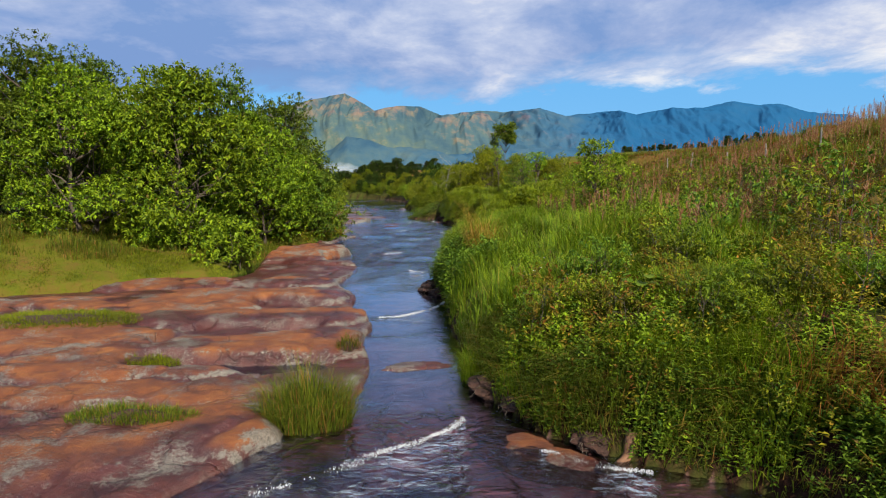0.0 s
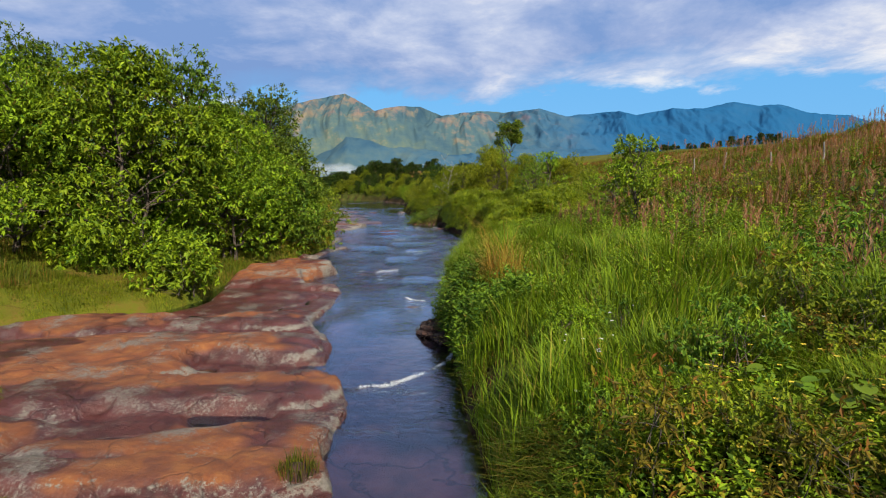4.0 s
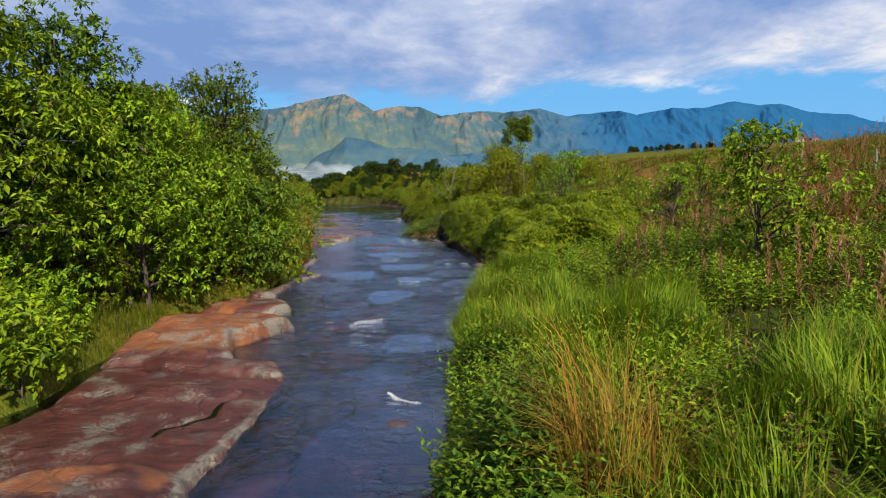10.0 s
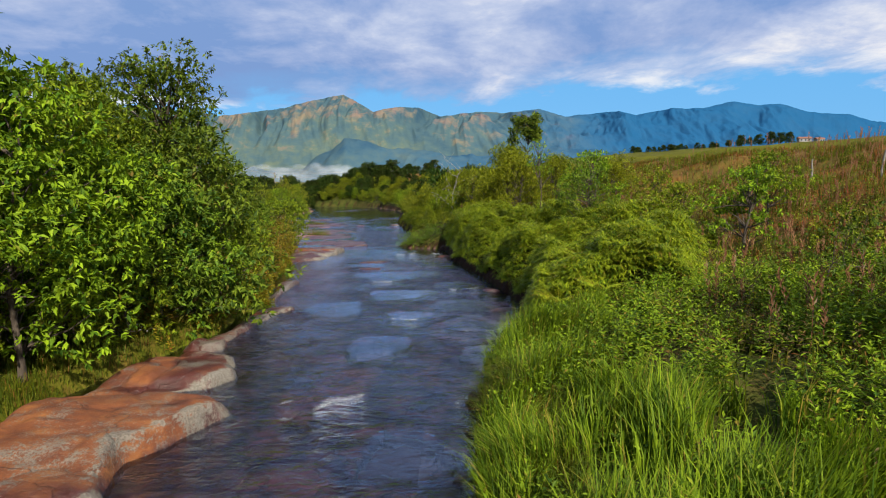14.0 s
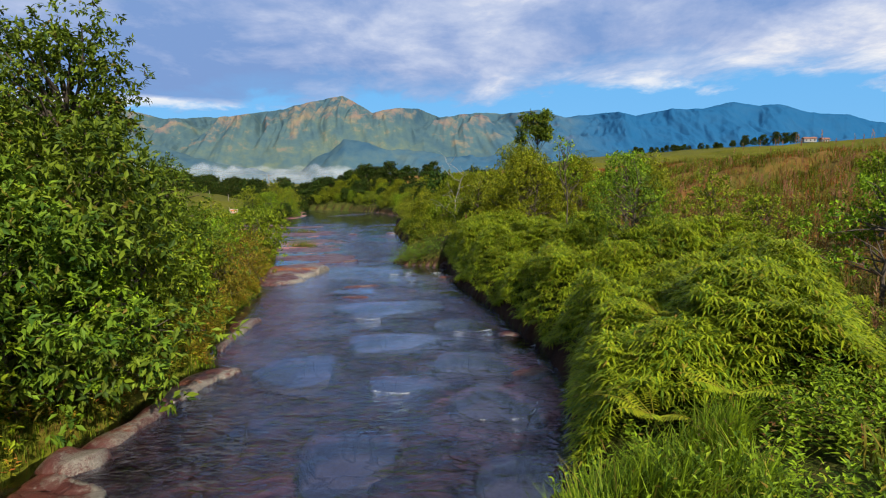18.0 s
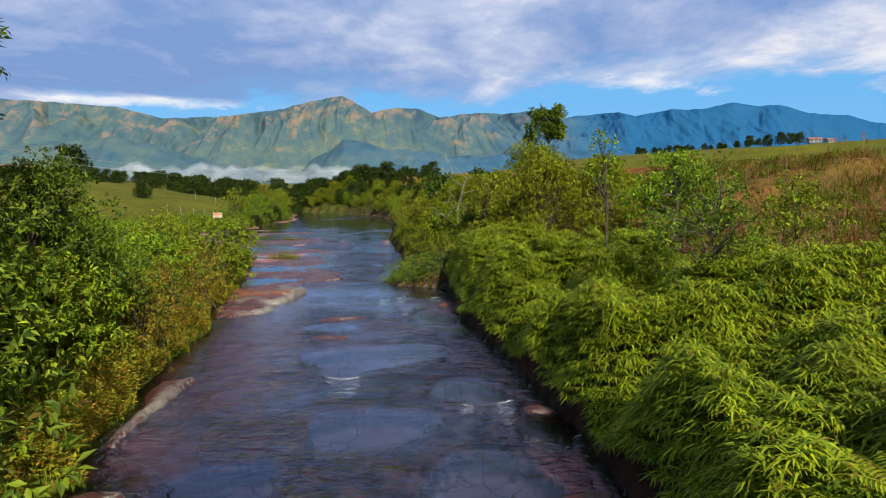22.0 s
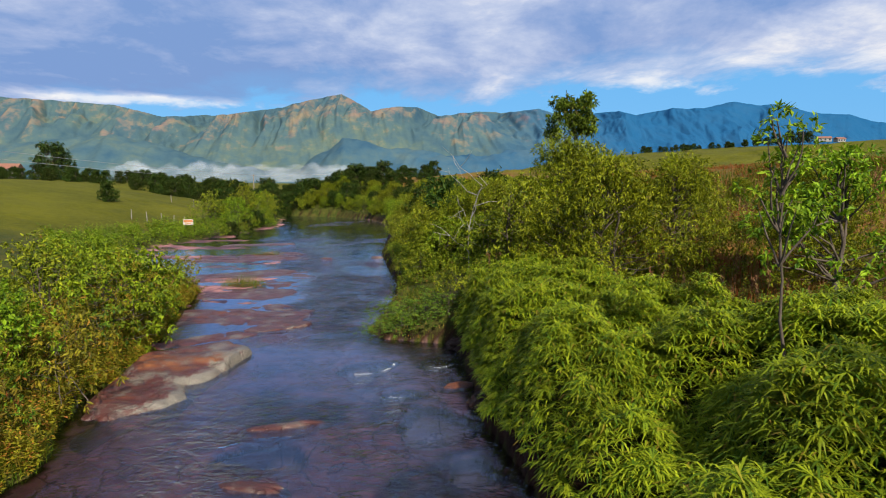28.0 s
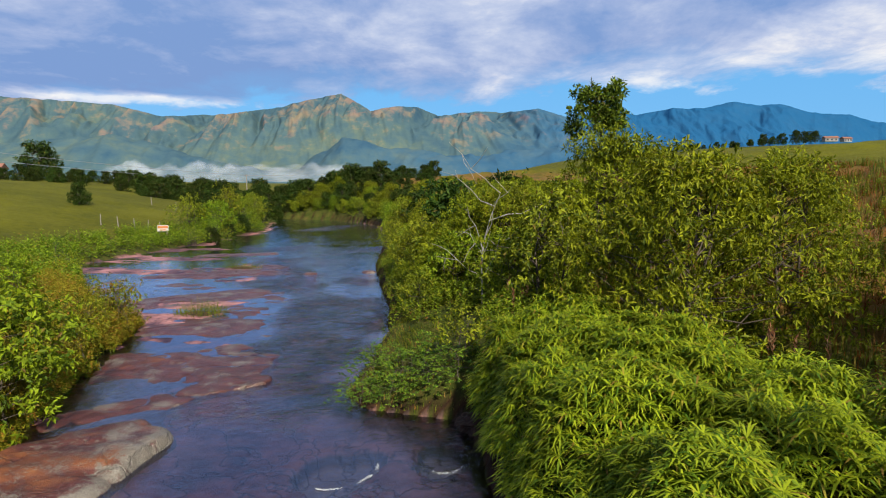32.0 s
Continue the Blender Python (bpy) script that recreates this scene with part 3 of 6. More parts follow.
def left_of(y):
    return np.interp(y, LEFT_Y, LEFT_X) + (0.22 + 3.2 * step(y, 64, 74) * (1 - step(y, 115, 125))) * (fbm(y * 0.9, y * 0 + 3.3, 3, 5) - 0.5)


def turf_of(y):
    return np.interp(y, TURF_Y, TURF_X) + 0.9 * (fbm(y * 0.5, y * 0 + 7.7, 3, 9) - 0.5) + 5.0 * (fbm(y * 0.18, y * 0 + 2.7, 3, 19) - 0.62) * (1 - step(y, 16, 19))


def right_of(y):
    return np.interp(y, RIGHT_Y, RIGHT_X) + 0.3 * (fbm(y * 1.1, y * 0 + 1.3, 3, 15) - 0.5)


def pool_depth(x, y):
    d = np.zeros(np.broadcast(x, y).shape)
    for px, py, rx, ry in POOLS:
        w = np.arctan2(y - py, x - px) + 0.5 * (fbm(x * 1.2, y * 1.2, 2, 77) - 0.5)
        r = np.hypot((x - px) / rx, (y - py) / ry) * (1 + 0.13 * np.sin(2 * w + px) + 0.1 * np.sin(3 * w + px) + 0.06 * np.sin(5 * w + py))
        d = np.maximum(d, 1 - step(r, 0.94, 1.0))
    return d


def plan(x, y):
    """Height of the ground and the masks of its cover."""
    x, y = np.broadcast_arrays(np.asarray(x, float), np.asarray(y, float))
    l, v, r = left_of(y), turf_of(y), right_of(y)
    v = np.minimum(v, l - 0.1)
    n1, n2 = fbm(x * 0.35, y * 0.35, 4, 21), fbm(x * 1.3, y * 1.3, 4, 31)
    inside = np.minimum(x - l, r - x)
    bed = -0.07 - 0.10 * n2 - 0.10 * step(inside, 0, 2.0) * n1 - 0.45 * pool_depth(x, y)
    d, e = x - r, v - x
    far = step(y, 60, 80)
    right = np.interp(d, (0, 0.15, 0.6, 1.6, 4, 9, 15, 21, 27, 60, 300, 900, 2600, 4500), (-0.25, 0.25, 0.85, 1.35, 1.9, 2.5, 4.0, 6.0, 8.2, 10.5, 27, 36, 30, 0))
    right = right * (1 - 0.11 * step(y, 42, 62) * step(d, 10, 20) * (1 - step(d, 60, 160)))
    right = right + far * np.interp(d, (0, 4, 10, 25, 60), (0, 0.2, 0.5, 0, 0))
    right = right + (n1 - 0.5) * np.interp(d, (0, 2, 10, 40), (0, 0.4, 0.8, 1.2)) + (n2 - 0.5) * np.interp(d, (0, 0.5, 3), (0.1, 0.3, 0.3))
    right = right + 9.0 * step(y, 340, 420) * step(d, 90, 140) * (1 - step(d, 320, 460))
    spit = step(y, 65, 66.5) * (1 - step(y, 69.5, 73)) * (1 - step(x, -2.8, 0.5))
    right = right * (1 - 0.68 * spit)
    pasture_side = step(y, 70, 100)
    wood = np.interp(e, (0, 0.6, 3, 7, 20, 60, 300, 4000), (0.12, 0.4, 0.85, 1.7, 3.2, 6, 8, 0))
    hill = np.interp(e, (0, 1, 6, 20, 42, 80, 300, 4000), (0.12, 0.4, 1.2, 4.0, 7.2, 8.6, 8, 0))
    left = wood * (1 - pasture_side) + hill * pasture_side + (n1 - 0.5) * np.interp(e, (0, 2, 12), (0.05, 0.25, 0.5))
    shelf = -0.12 + 0.34 * (fbm(x * 0.28, y * 0.75, 3, 41) - 0.42) + 0.05 * (n2 - 0.5)
    shelf = np.where(y > 62, -0.015 + 0.20 * (fbm(x * 0.13, y * 0.5, 4, 47) - 0.5) + 0.04 * (n2 - 0.5), shelf)
    z = np.where(x < v, left, np.where(x < l, shelf, np.where(x > r, right, bed)))
    z = np.where((x >= l - 0.4) & (x < l) & (x >= v), np.minimum(z, -0.05 + (l - x) * 0.3 + 0.1 * n2), z)
    z = np.where((x >= v - 0.5) & (x < v), shelf + (z - shelf) * step(e, 0, 0.5), z)
    behind = step(y, 164, 175)
    mid = np.where((x >= l - 1) & (x <= r + 1), 1.0, z)
    z = z * (1 - behind) + np.maximum(mid, 0.8) * behind
    z = z * (1 - step(np.hypot(x, y), 900, 2600))
    rock = np.where((x >= v) & (x <= r - 0.2), 1.0, 0.0) * (1 - step(y, 148, 156))
    lawn = np.where(x < v, 1 - step(e, 9, 22), 0.0) * (1 - step(y, 44, 52)) * step(n2 + 0.9 - e * 0.02, 0.3, 0.6)
    past = np.where(x < v, step(y + e * 0.5, 92, 112) * step(e + 4 * (n1 - 0.5), 2.5, 7), 0.0)
    past = np.maximum(past, np.where(x > r, step(d, 40, 70), 0.0))
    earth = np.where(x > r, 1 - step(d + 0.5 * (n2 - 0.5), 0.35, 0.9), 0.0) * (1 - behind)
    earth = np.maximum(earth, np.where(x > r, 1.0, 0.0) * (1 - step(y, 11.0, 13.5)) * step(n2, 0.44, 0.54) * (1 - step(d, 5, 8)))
    dry = np.where(x > r, step(d + 5 * (n1 - 0.5), 6, 13), 0.0)
    silt_sheen = pool_depth(x, y)
    sheet = (1 - step(x - l + 2.5 * (n1 - 0.5), 1.2, 4.2)) * step(y, 44, 52) * (x >= l - 1) * 0.9
    sheet = np.maximum(sheet, 0.8 * step(fbm(x * 0.3, y * 0.22, 3, 58), 0.58, 0.68))
    return z, rock, lawn, past, earth, dry, silt_sheen, sheet


def ground_z(x, y):
    return plan(x, y)[0]


def spaced(*runs):
    out = []
    for a, b, s in runs:
        out.append(np.arange(a, b, s))
    return np.concatenate(out + [np.array([runs[-1][1]])])


def build_ground():
    xs = spaced((-4600, -1000, 400), (-1000, -200, 100), (-200, -60, 10), (-60, -36, 1.5), (-36, -18, 0.5), (-18, 6, 0.14), (6, 30, 0.5), (30, 70, 2), (70, 200, 10), (200, 1000, 100), (1000, 4600, 400))
    ys = spaced((-1500, -100, 200), (-100, -10, 6), (-10, 4, 0.7), (4, 72, 0.15), (72, 110, 0.35), (110, 190, 1.0), (190, 300, 6), (300, 1000, 70), (1000, 4600, 400))
    gx, gy = np.meshgrid(xs, ys, indexing="ij")
    z, rock, lawn, past, earth, dry, silt_sheen, sheet = plan(gx, gy)
    me = mesh_of("ground", np.stack([gx, gy, z], -1).reshape(-1, 3), grid_faces(len(xs), len(ys)), GROUND, True, bed=rock, lawn=lawn, pasture=past, earth=earth, dry=dry, silt_sheen=silt_sheen, sheet=sheet)
    tagged(new("ground", me), "river valley floor with rock bed, turf banks and meadow hills", "ground", kind="structure")


def build_water():
    xs, ys = spaced((-52, -20, 0.5), (-20, -9, 0.3), (-9, 4, 0.085), (4, 8, 0.2)), spaced((-30, 4, 1.0), (4, 27, 0.12), (27, 66, 0.085), (66, 72, 0.15), (72, 172, 0.5))
    gx, gy = np.meshgrid(xs, ys, indexing="ij")
    calm = 0.70 * pool_depth(gx, gy)
    quiet = step(fbm(gx * 0.22, gy * 0.16, 3, 71), 0.52, 0.64)
    shelf = step(left_of(gy) - gx, 0, 0.6)
    calm = np.maximum(calm, np.maximum(0.9 * quiet * (gy < 27), shelf * 0.9))
    calm = np.maximum(calm, 0.85 * step(fbm(gx * 0.16, gy * 0.10, 3, 73), 0.34, 0.48) * step(gy, 56, 64))
    calm = np.maximum(calm, (0.9 - 0.35 * quiet) * step(gy, 9.0, 10.5) * (1 - step(gy + 3 * (quiet - 0.5), 23, 28)))
    z = 0.02 * (fbm(gx * 1.4, gy * 2.1, 3, 61) - 0.5) * (1 - calm) - 0.012 * pool_depth(gx, gy)
    me = mesh_of("water", np.stack([gx, gy, z], -1).reshape(-1, 3), grid_faces(len(xs), len(ys)), WATER, True, calm=calm)
    tagged(new("water", me), "shallow brown stream water mirroring the sky", "water", kind="structure")


build_ground()
build_water()


def build_range():
    """The mountain range: ridge heights over the bearing, spurs and steep gullies running down from it."""
    ridge = ((-1.6, 170), (-1.2, 175), (-0.77, 158), (-0.71, 151), (-0.65, 148), (-0.55, 140), (-0.47, 120), (-0.36, 123), (-0.28, 133), (-0.22, 148), (-0.167, 157), (-0.142, 143), (-0.117, 128),
             (-0.083, 136), (-0.04, 136), (-0.004, 120), (0.065, 129), (0.104, 125), (0.163, 133), (0.21, 120), (0.30, 128), (0.33, 122), (0.39, 133), (0.44, 133), (0.493, 144), (0.54, 138), (0.57, 141),
             (0.63, 125), (0.69, 122), (0.73, 111), (0.77, 106), (0.9, 100), (1.2, 110), (1.6, 90))
    kx, ky = np.array(ridge).T
    b = np.concatenate([np.linspace(-1.6, -0.85, 120, endpoint=False), np.linspace(-0.85, 0.85, 1300), np.linspace(0.86, 1.6, 120)])
    s = np.linspace(0, 1, 120)
    B, S = np.meshgrid(b, s, indexing="ij")
    top = np.interp(b, kx, ky) / 1016.0 + 0.0035 * (fbm(b * 60, b * 0, 5, 3) - 0.5)
    y = 2700 + 1400 * S
    X = B * y
    wx, wy = X / 520 + 1.2 * fbm(X / 900, y / 900, 3, 11), y / 620 + 1.2 * fbm(X / 900 + 9, y / 900, 3, 12)
    spur = 1 - np.abs(2 * fbm(wx * 0.55, wy * 0.3, 4, 17) - 1)
    fold = 1 - np.abs(2 * fbm(wx * 1.9, wy * 1.0, 5, 27) - 1)
    gully = 1 - np.abs(2 * fbm(wx * 4.6 + 0.8 * fold, wy * 1.1, 4, 37) - 1)
    rough = fbm(X / 38, y / 60, 4, 39)
    prof = np.clip(S / 0.86, 0, 1) ** 1.15
    h = (top * 4000)[:, None] * 0.985 * prof
    # where the painted blue haze lies; the relief is flattened there too
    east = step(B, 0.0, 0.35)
    cut = (1 - prof) * prof * 4 * (1 - 0.5 * east)
    near_top = np.clip(S * 3, 0, 1) * (1 - step(S, 0.8, 0.86))
    h = h + cut * (spur - 0.68) * 520 + (0.2 + cut) * (fold - 0.7) * 190 * near_top
    h = h + (0.35 + cut) * ((gully - 0.7) * 62 * (1 - 0.4 * east) + (rough - 0.5) * 18) * near_top
    h = np.where(S > 0.86, h * (1 - 0.9 * step(S, 0.86, 1.0)), h)
    limit = (top[:, None] * 0.99) * y + 4
    h = np.minimum(h, limit)
    v = np.stack([X, y, np.maximum(h, -20) + 2], -1).reshape(-1, 3)
    bare = np.clip(cut * (0.6 * fold + 0.6 * gully - 0.55) * 1.1, 0, 1) * (B < 0.3)
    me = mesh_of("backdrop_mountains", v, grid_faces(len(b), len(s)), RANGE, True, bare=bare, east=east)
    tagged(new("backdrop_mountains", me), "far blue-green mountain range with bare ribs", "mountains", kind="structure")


def build_foothills():
    """Lower wooded hills that stand before the range."""
    crest = ((-1.6, 50), (-0.9, 70), (-0.72, 74), (-0.56, 88), (-0.50, 80), (-0.42, 52), (-0.36, 36), (-0.30, 30), (-0.24, 34), (-0.20, 60), (-0.165, 82), (-0.13, 78), (-0.08, 66), (-0.03, 60), (0.03, 52), (0.12, 60), (0.2, 66), (0.3, 58), (0.45, 50), (0.7, 44), (1.6, 40))
    kx, ky = np.array(crest).T
    b, s = np.linspace(-1.4, 1.4, 700), np.linspace(0, 1, 46)
    B, S = np.meshgrid(b, s, indexing="ij")
    y = 2150 + 420 * S + 60 * fbm(B * 9, S, 2, 8)
    X = B * y
    rib = 1 - np.abs(2 * fbm(X / 150 + 0.9 * fbm(X / 300, y / 300, 3, 4), y / 330, 4, 6) - 1)
    h = (np.interp(b, kx, ky) / 1016.0 * 2480)[:, None] * np.sin(np.clip(S / 0.8, 0, 1.25) * np.pi / 2) ** 0.9
    h = h + np.sin(S * np.pi) * ((rib - 0.65) * 46 + 16 * (fbm(X / 30, y / 40, 3, 9) - 0.5))
    v = np.stack([X, y, np.maximum(h, -15) - 2], -1).reshape(-1, 3)
    # the east mask gives these hills their share of painted blue haze
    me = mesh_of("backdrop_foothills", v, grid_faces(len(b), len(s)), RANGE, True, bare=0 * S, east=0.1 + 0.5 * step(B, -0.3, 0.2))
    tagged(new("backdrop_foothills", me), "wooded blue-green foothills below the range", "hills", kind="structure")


build_range()
build_foothills()

# ---- rocks ----
# x, y of both ends, width, height of each lobe
SLABS = (
    (-9, 7.2, -2.6, 9.0, 2.1, 0.36), (-12, 9.4, -2.0, 10.6, 1.9, 0.36), (-13, 11.2, -4.2, 12.0, 1.7, 0.42), (-6.6, 12.6, -1.5, 14.0, 2.7, 0.44),
    (-14, 14.8, -6.2, 13.4, 2.9, 0.47), (-9, 16.2, -2.0, 16.4, 2.1, 0.44), (-15, 17.2, -5.5, 18.4, 3.0, 0.5), (-9.4, 19.3, -3.0, 19.4, 2.2, 0.5),
    (-12, 21.8, -4.1, 22.0, 2.2, 0.48), (-9.8, 24.4, -4.2, 23.9, 1.5, 0.16), (-7.2, 25.3, -4.6, 25.2, 0.8, 0.3), (-8.8, 26.8, -4.6, 26.6, 1.3, 0.22), (-10.0, 30.6, -5.0, 32.0, 3.6, 0.64),
    (-7.5, 28.4, -4.3, 27.8, 1.1, 0.36), (-9.6, 29.6, -6.0, 29.0, 2.0, 0.5), (-10.6, 35.0, -5.9, 35.2, 1.6, 0.42),
)
# wet hollows, a pothole and channels worn into the shelf: both ends, half width, floor
CHANNELS = ((-6.4, 12.15, -3.1, 11.95, 0.40, -0.08), (-14, 9.9, -5, 9.6, 0.2, -0.06), (-4.5, 15.2, -3.6, 15.2, 0.36, -0.10), (-6.0, 18.5, -4.2, 17.9, 0.42, 0.03), (-8.2, 22.2, -6.3, 23.1, 0.55, 0.04),
            (-8.6, 24.8, -4.6, 25.4, 0.75, 0.03), (-12.5, 16.9, -9.5, 15.8, 0.3, 0.02), (-6.8, 13.6, -6.5, 15.4, 0.2, 0.06))
LEDGES = (
    (-9.2, 38.0, -6.9, 37.6, 1.0, 0.40), (-8.6, 38.6, -7.0, 41.0, 1.5, 0.24), (-8.2, 40.8, -6.6, 43.7, 1.5, 0.24), (-9.2, 45.0, -8.0, 47.6, 1.7, 0.26), (-9.0, 47.2, -7.9, 50.0, 1.6, 0.26),
    (-12.6, 61.4, -8.2, 64.9, 2.8, 0.5), (-11.8, 59.7, -8.4, 60.4, 2.6, 0.34), (-11.2, 62.2, -8.4, 62.0, 2.6, 0.4), (-11.5, 66.0, -8.8, 68.6, 1.2, 0.12), (-14.5, 68.6, -10, 72, 1.8, 0.14), (-12.0, 71.6, -8.8, 73.6, 1.4, 0.1),
    (-16, 75, -10.5, 78, 2.0, 0.13), (-18, 82, -11.5, 86, 3.5, 0.15), (-20, 92, -13, 94, 3.0, 0.13), (-24, 104, -14, 107, 2.4, 0.14),
)


shelf_grid = {}


def shelf_z(x, y):
    """Height of the bedrock shelf at a place."""
    xs, ys, z = shelf_grid["lower"]
    return float(z[np.abs(xs - x).argmin(), np.abs(ys - y).argmin()])


def build_shelf(name, label, slabs, xs, ys, upper):
    """The bedrock beside the stream: worn lobes that run into one another, with wet hollows between."""
    X, Y = np.meshgrid(xs, ys, indexing="ij")
    l = left_of(Y) + 0.35 * step(Y, 42, 44) * (1 - step(Y, 50, 52)) + 1.4 * step(Y, 57, 59.5) * (1 - step(Y, 64.5, 67)) + 2.2 * step(Y, 66, 70)
    warp_x, warp_y = 0.9 * (fbm(X * 0.5, Y * 0.5, 3, 51) - 0.5), 0.8 * (fbm(X * 0.5 + 7, Y * 0.5, 3, 52) - 0.5)
    if upper:
        z = -0.30 + step(Y, 63, 67) * (0.275 + 0.30 * (fbm(X * 0.16, Y * 0.38, 4, 54) - 0.5))
    else:
        z = 0.07 + 0.5 * (fbm(X * 0.30, Y * 0.45, 4, 53) - 0.5)
    rim = np.zeros_like(z)
    for n, (x0, y0, x1, y1, wide, high) in enumerate(slabs):
        px, py = X + warp_x - x0, Y + warp_y - y0
        dx, dy = x1 - x0, y1 - y0
        ln = math.hypot(dx, dy)
        wide = wide * 1.12
        t = (px * dx + py * dy) / ln
        s = (py * dx - px * dy) / ln
        past = np.maximum(t - (ln - wide / 2), 0) + np.maximum(-t, 0) * 0.5
        r = np.hypot(past / (wide / 2), s / (wide / 2)) * (1 + 0.34 * (fbm(X * 1.3, Y * 1.3, 3, 60 + n) - 0.5))
        high = high if upper or y0 > 29 else high * 0.95
        top = -0.18 + (high + 0.10) * np.clip(1 - r ** 4.2, 0, 1) ** 0.5 * (0.86 + 0.28 * fbm(X * 0.6, Y * 0.9, 2, n))
        rims = np.exp(-((r - 0.86) / 0.14) ** 2) * (0.1 + 0.75 * step(t, ln * 0.5, ln)) * (0.6 + 0.4 * (s < 0))
        rim = np.where(top > z, rims, rim * (1 - 0.8 * step(top, z - 0.1, z)))
        soft = np.clip(0.5 + (top - z) / 0.16, 0, 1)
        z = z * (1 - soft) + top * soft + 0.08 * soft * (1 - soft)
    for x0, y0, x1, y1, wide, floor in (() if upper else CHANNELS):
        px, py, dx, dy = X + 0.6 * warp_x - x0, Y + 0.9 * warp_y - y0, x1 - x0, y1 - y0
        t = np.clip((px * dx + py * dy) / (dx * dx + dy * dy), 0, 1)
        away = np.hypot(px - t * dx, py - t * dy) / (wide * (0.6 + 0.9 * fbm(X * 0.8, Y * 0.8, 2, 95)))
        z = z - (z - floor) * (1 - step(away, 0.5, 1.5))
        rim = np.maximum(rim, 0.5 * np.exp(-((away - 1.25) / 0.16) ** 2) * (py * dx > px * dy))
    drop = step(X - l + 0.25 * (fbm(X * 1.1, Y * 1.1, 3, 90) - 0.5), -0.14, 0.06)
    edge = np.exp(-((X - l + 0.2) / 0.24) ** 2) * (0.4 if upper else 1.0)
    rim = np.maximum(rim, edge * np.maximum(0.8 * step(fbm(X * 0.5, Y * 0.5, 2, 91), 0.4, 0.6), step(Y, 26, 28) * (0.2 + 1.3 * fbm(X * 1.1, Y * 1.1, 3, 93))))
    z = z * (1 - drop) - 0.35 * drop
    rim = rim + 0.18 * (1 - step(Y, 11, 14)) + 0.12 * step(fbm(X * 0.35, Y * 0.5, 3, 92), 0.5, 0.6)
    groove = 1 - np.abs(2 * fbm(X * 0.45 + 2, Y * 0.7, 3, 80) - 1)
    z = z - 0.06 * step(groove, 0.9, 1.0) + 0.045 * (fbm(X * 2.4, Y * 2.4, 4, 81) - 0.5) + 0.018 * (fbm(X * 9, Y * 9, 3, 82) - 0.5)
    fade = step(X - turf_of(Y), -0.6, 0.5)
    z = z * fade + (1 - fade) * (-0.5)
    wet = np.clip(0.9 - z * 2.3, 0, 1) * 0.8 + 0.4 * step(fbm(X * 0.4, Y * 0.7, 3, 83), 0.5, 0.62) + 0.12 + 0.2 * step(Y, 17, 20) * (1 - step(Y, 27, 29)) + 0.3 * step(Y, 22.8, 23.6) * (1 - step(Y, 28, 29))
    wet = wet - 0.55 * step(Y, 28.5, 29.5) * (1 - step(Y, 33.5, 34.5)) * (1 - step(X, -7, -5.4)) + 0.28 * step(Y, 57, 59) * (1 - step(Y, 65, 66))
    wet = wet + 0.35 * np.exp(-((X - l + 1.0) / 0.5) ** 2) * (not upper)
    rim = rim + 0.35 * step(Y, 38.5, 39.5) * (1 - step(Y, 51, 53)) - 0.4 * step(Y, 65, 68) + 0.40 * step(Y, 57, 59) * (1 - step(Y, 64, 66))
    shelf_grid["upper" if upper else "lower"] = (xs, ys, z)
    me = mesh_of(name, np.stack([X, Y, z], -1).reshape(-1, 3), grid_faces(len(xs), len(ys)), ROCK, True, rim=rim, wet=wet)
    tagged(new(name, me), label, "rock", kind="structure")


build_shelf("rock_shelf", "water-worn ochre and maroon sandstone shelf with pale lichen rims", SLABS, spaced((-20.5, -14, 0.15), (-14, -1.0, 0.075)), spaced((-12, 4, 0.25), (4.0, 37.5, 0.075)), False)
build_shelf("rock_ledge", "low cracked sandstone ledges and wet streaked rock along the bank", LEDGES, np.arange(-24, -5.0, 0.1), np.arange(37.0, 112, 0.1), True)


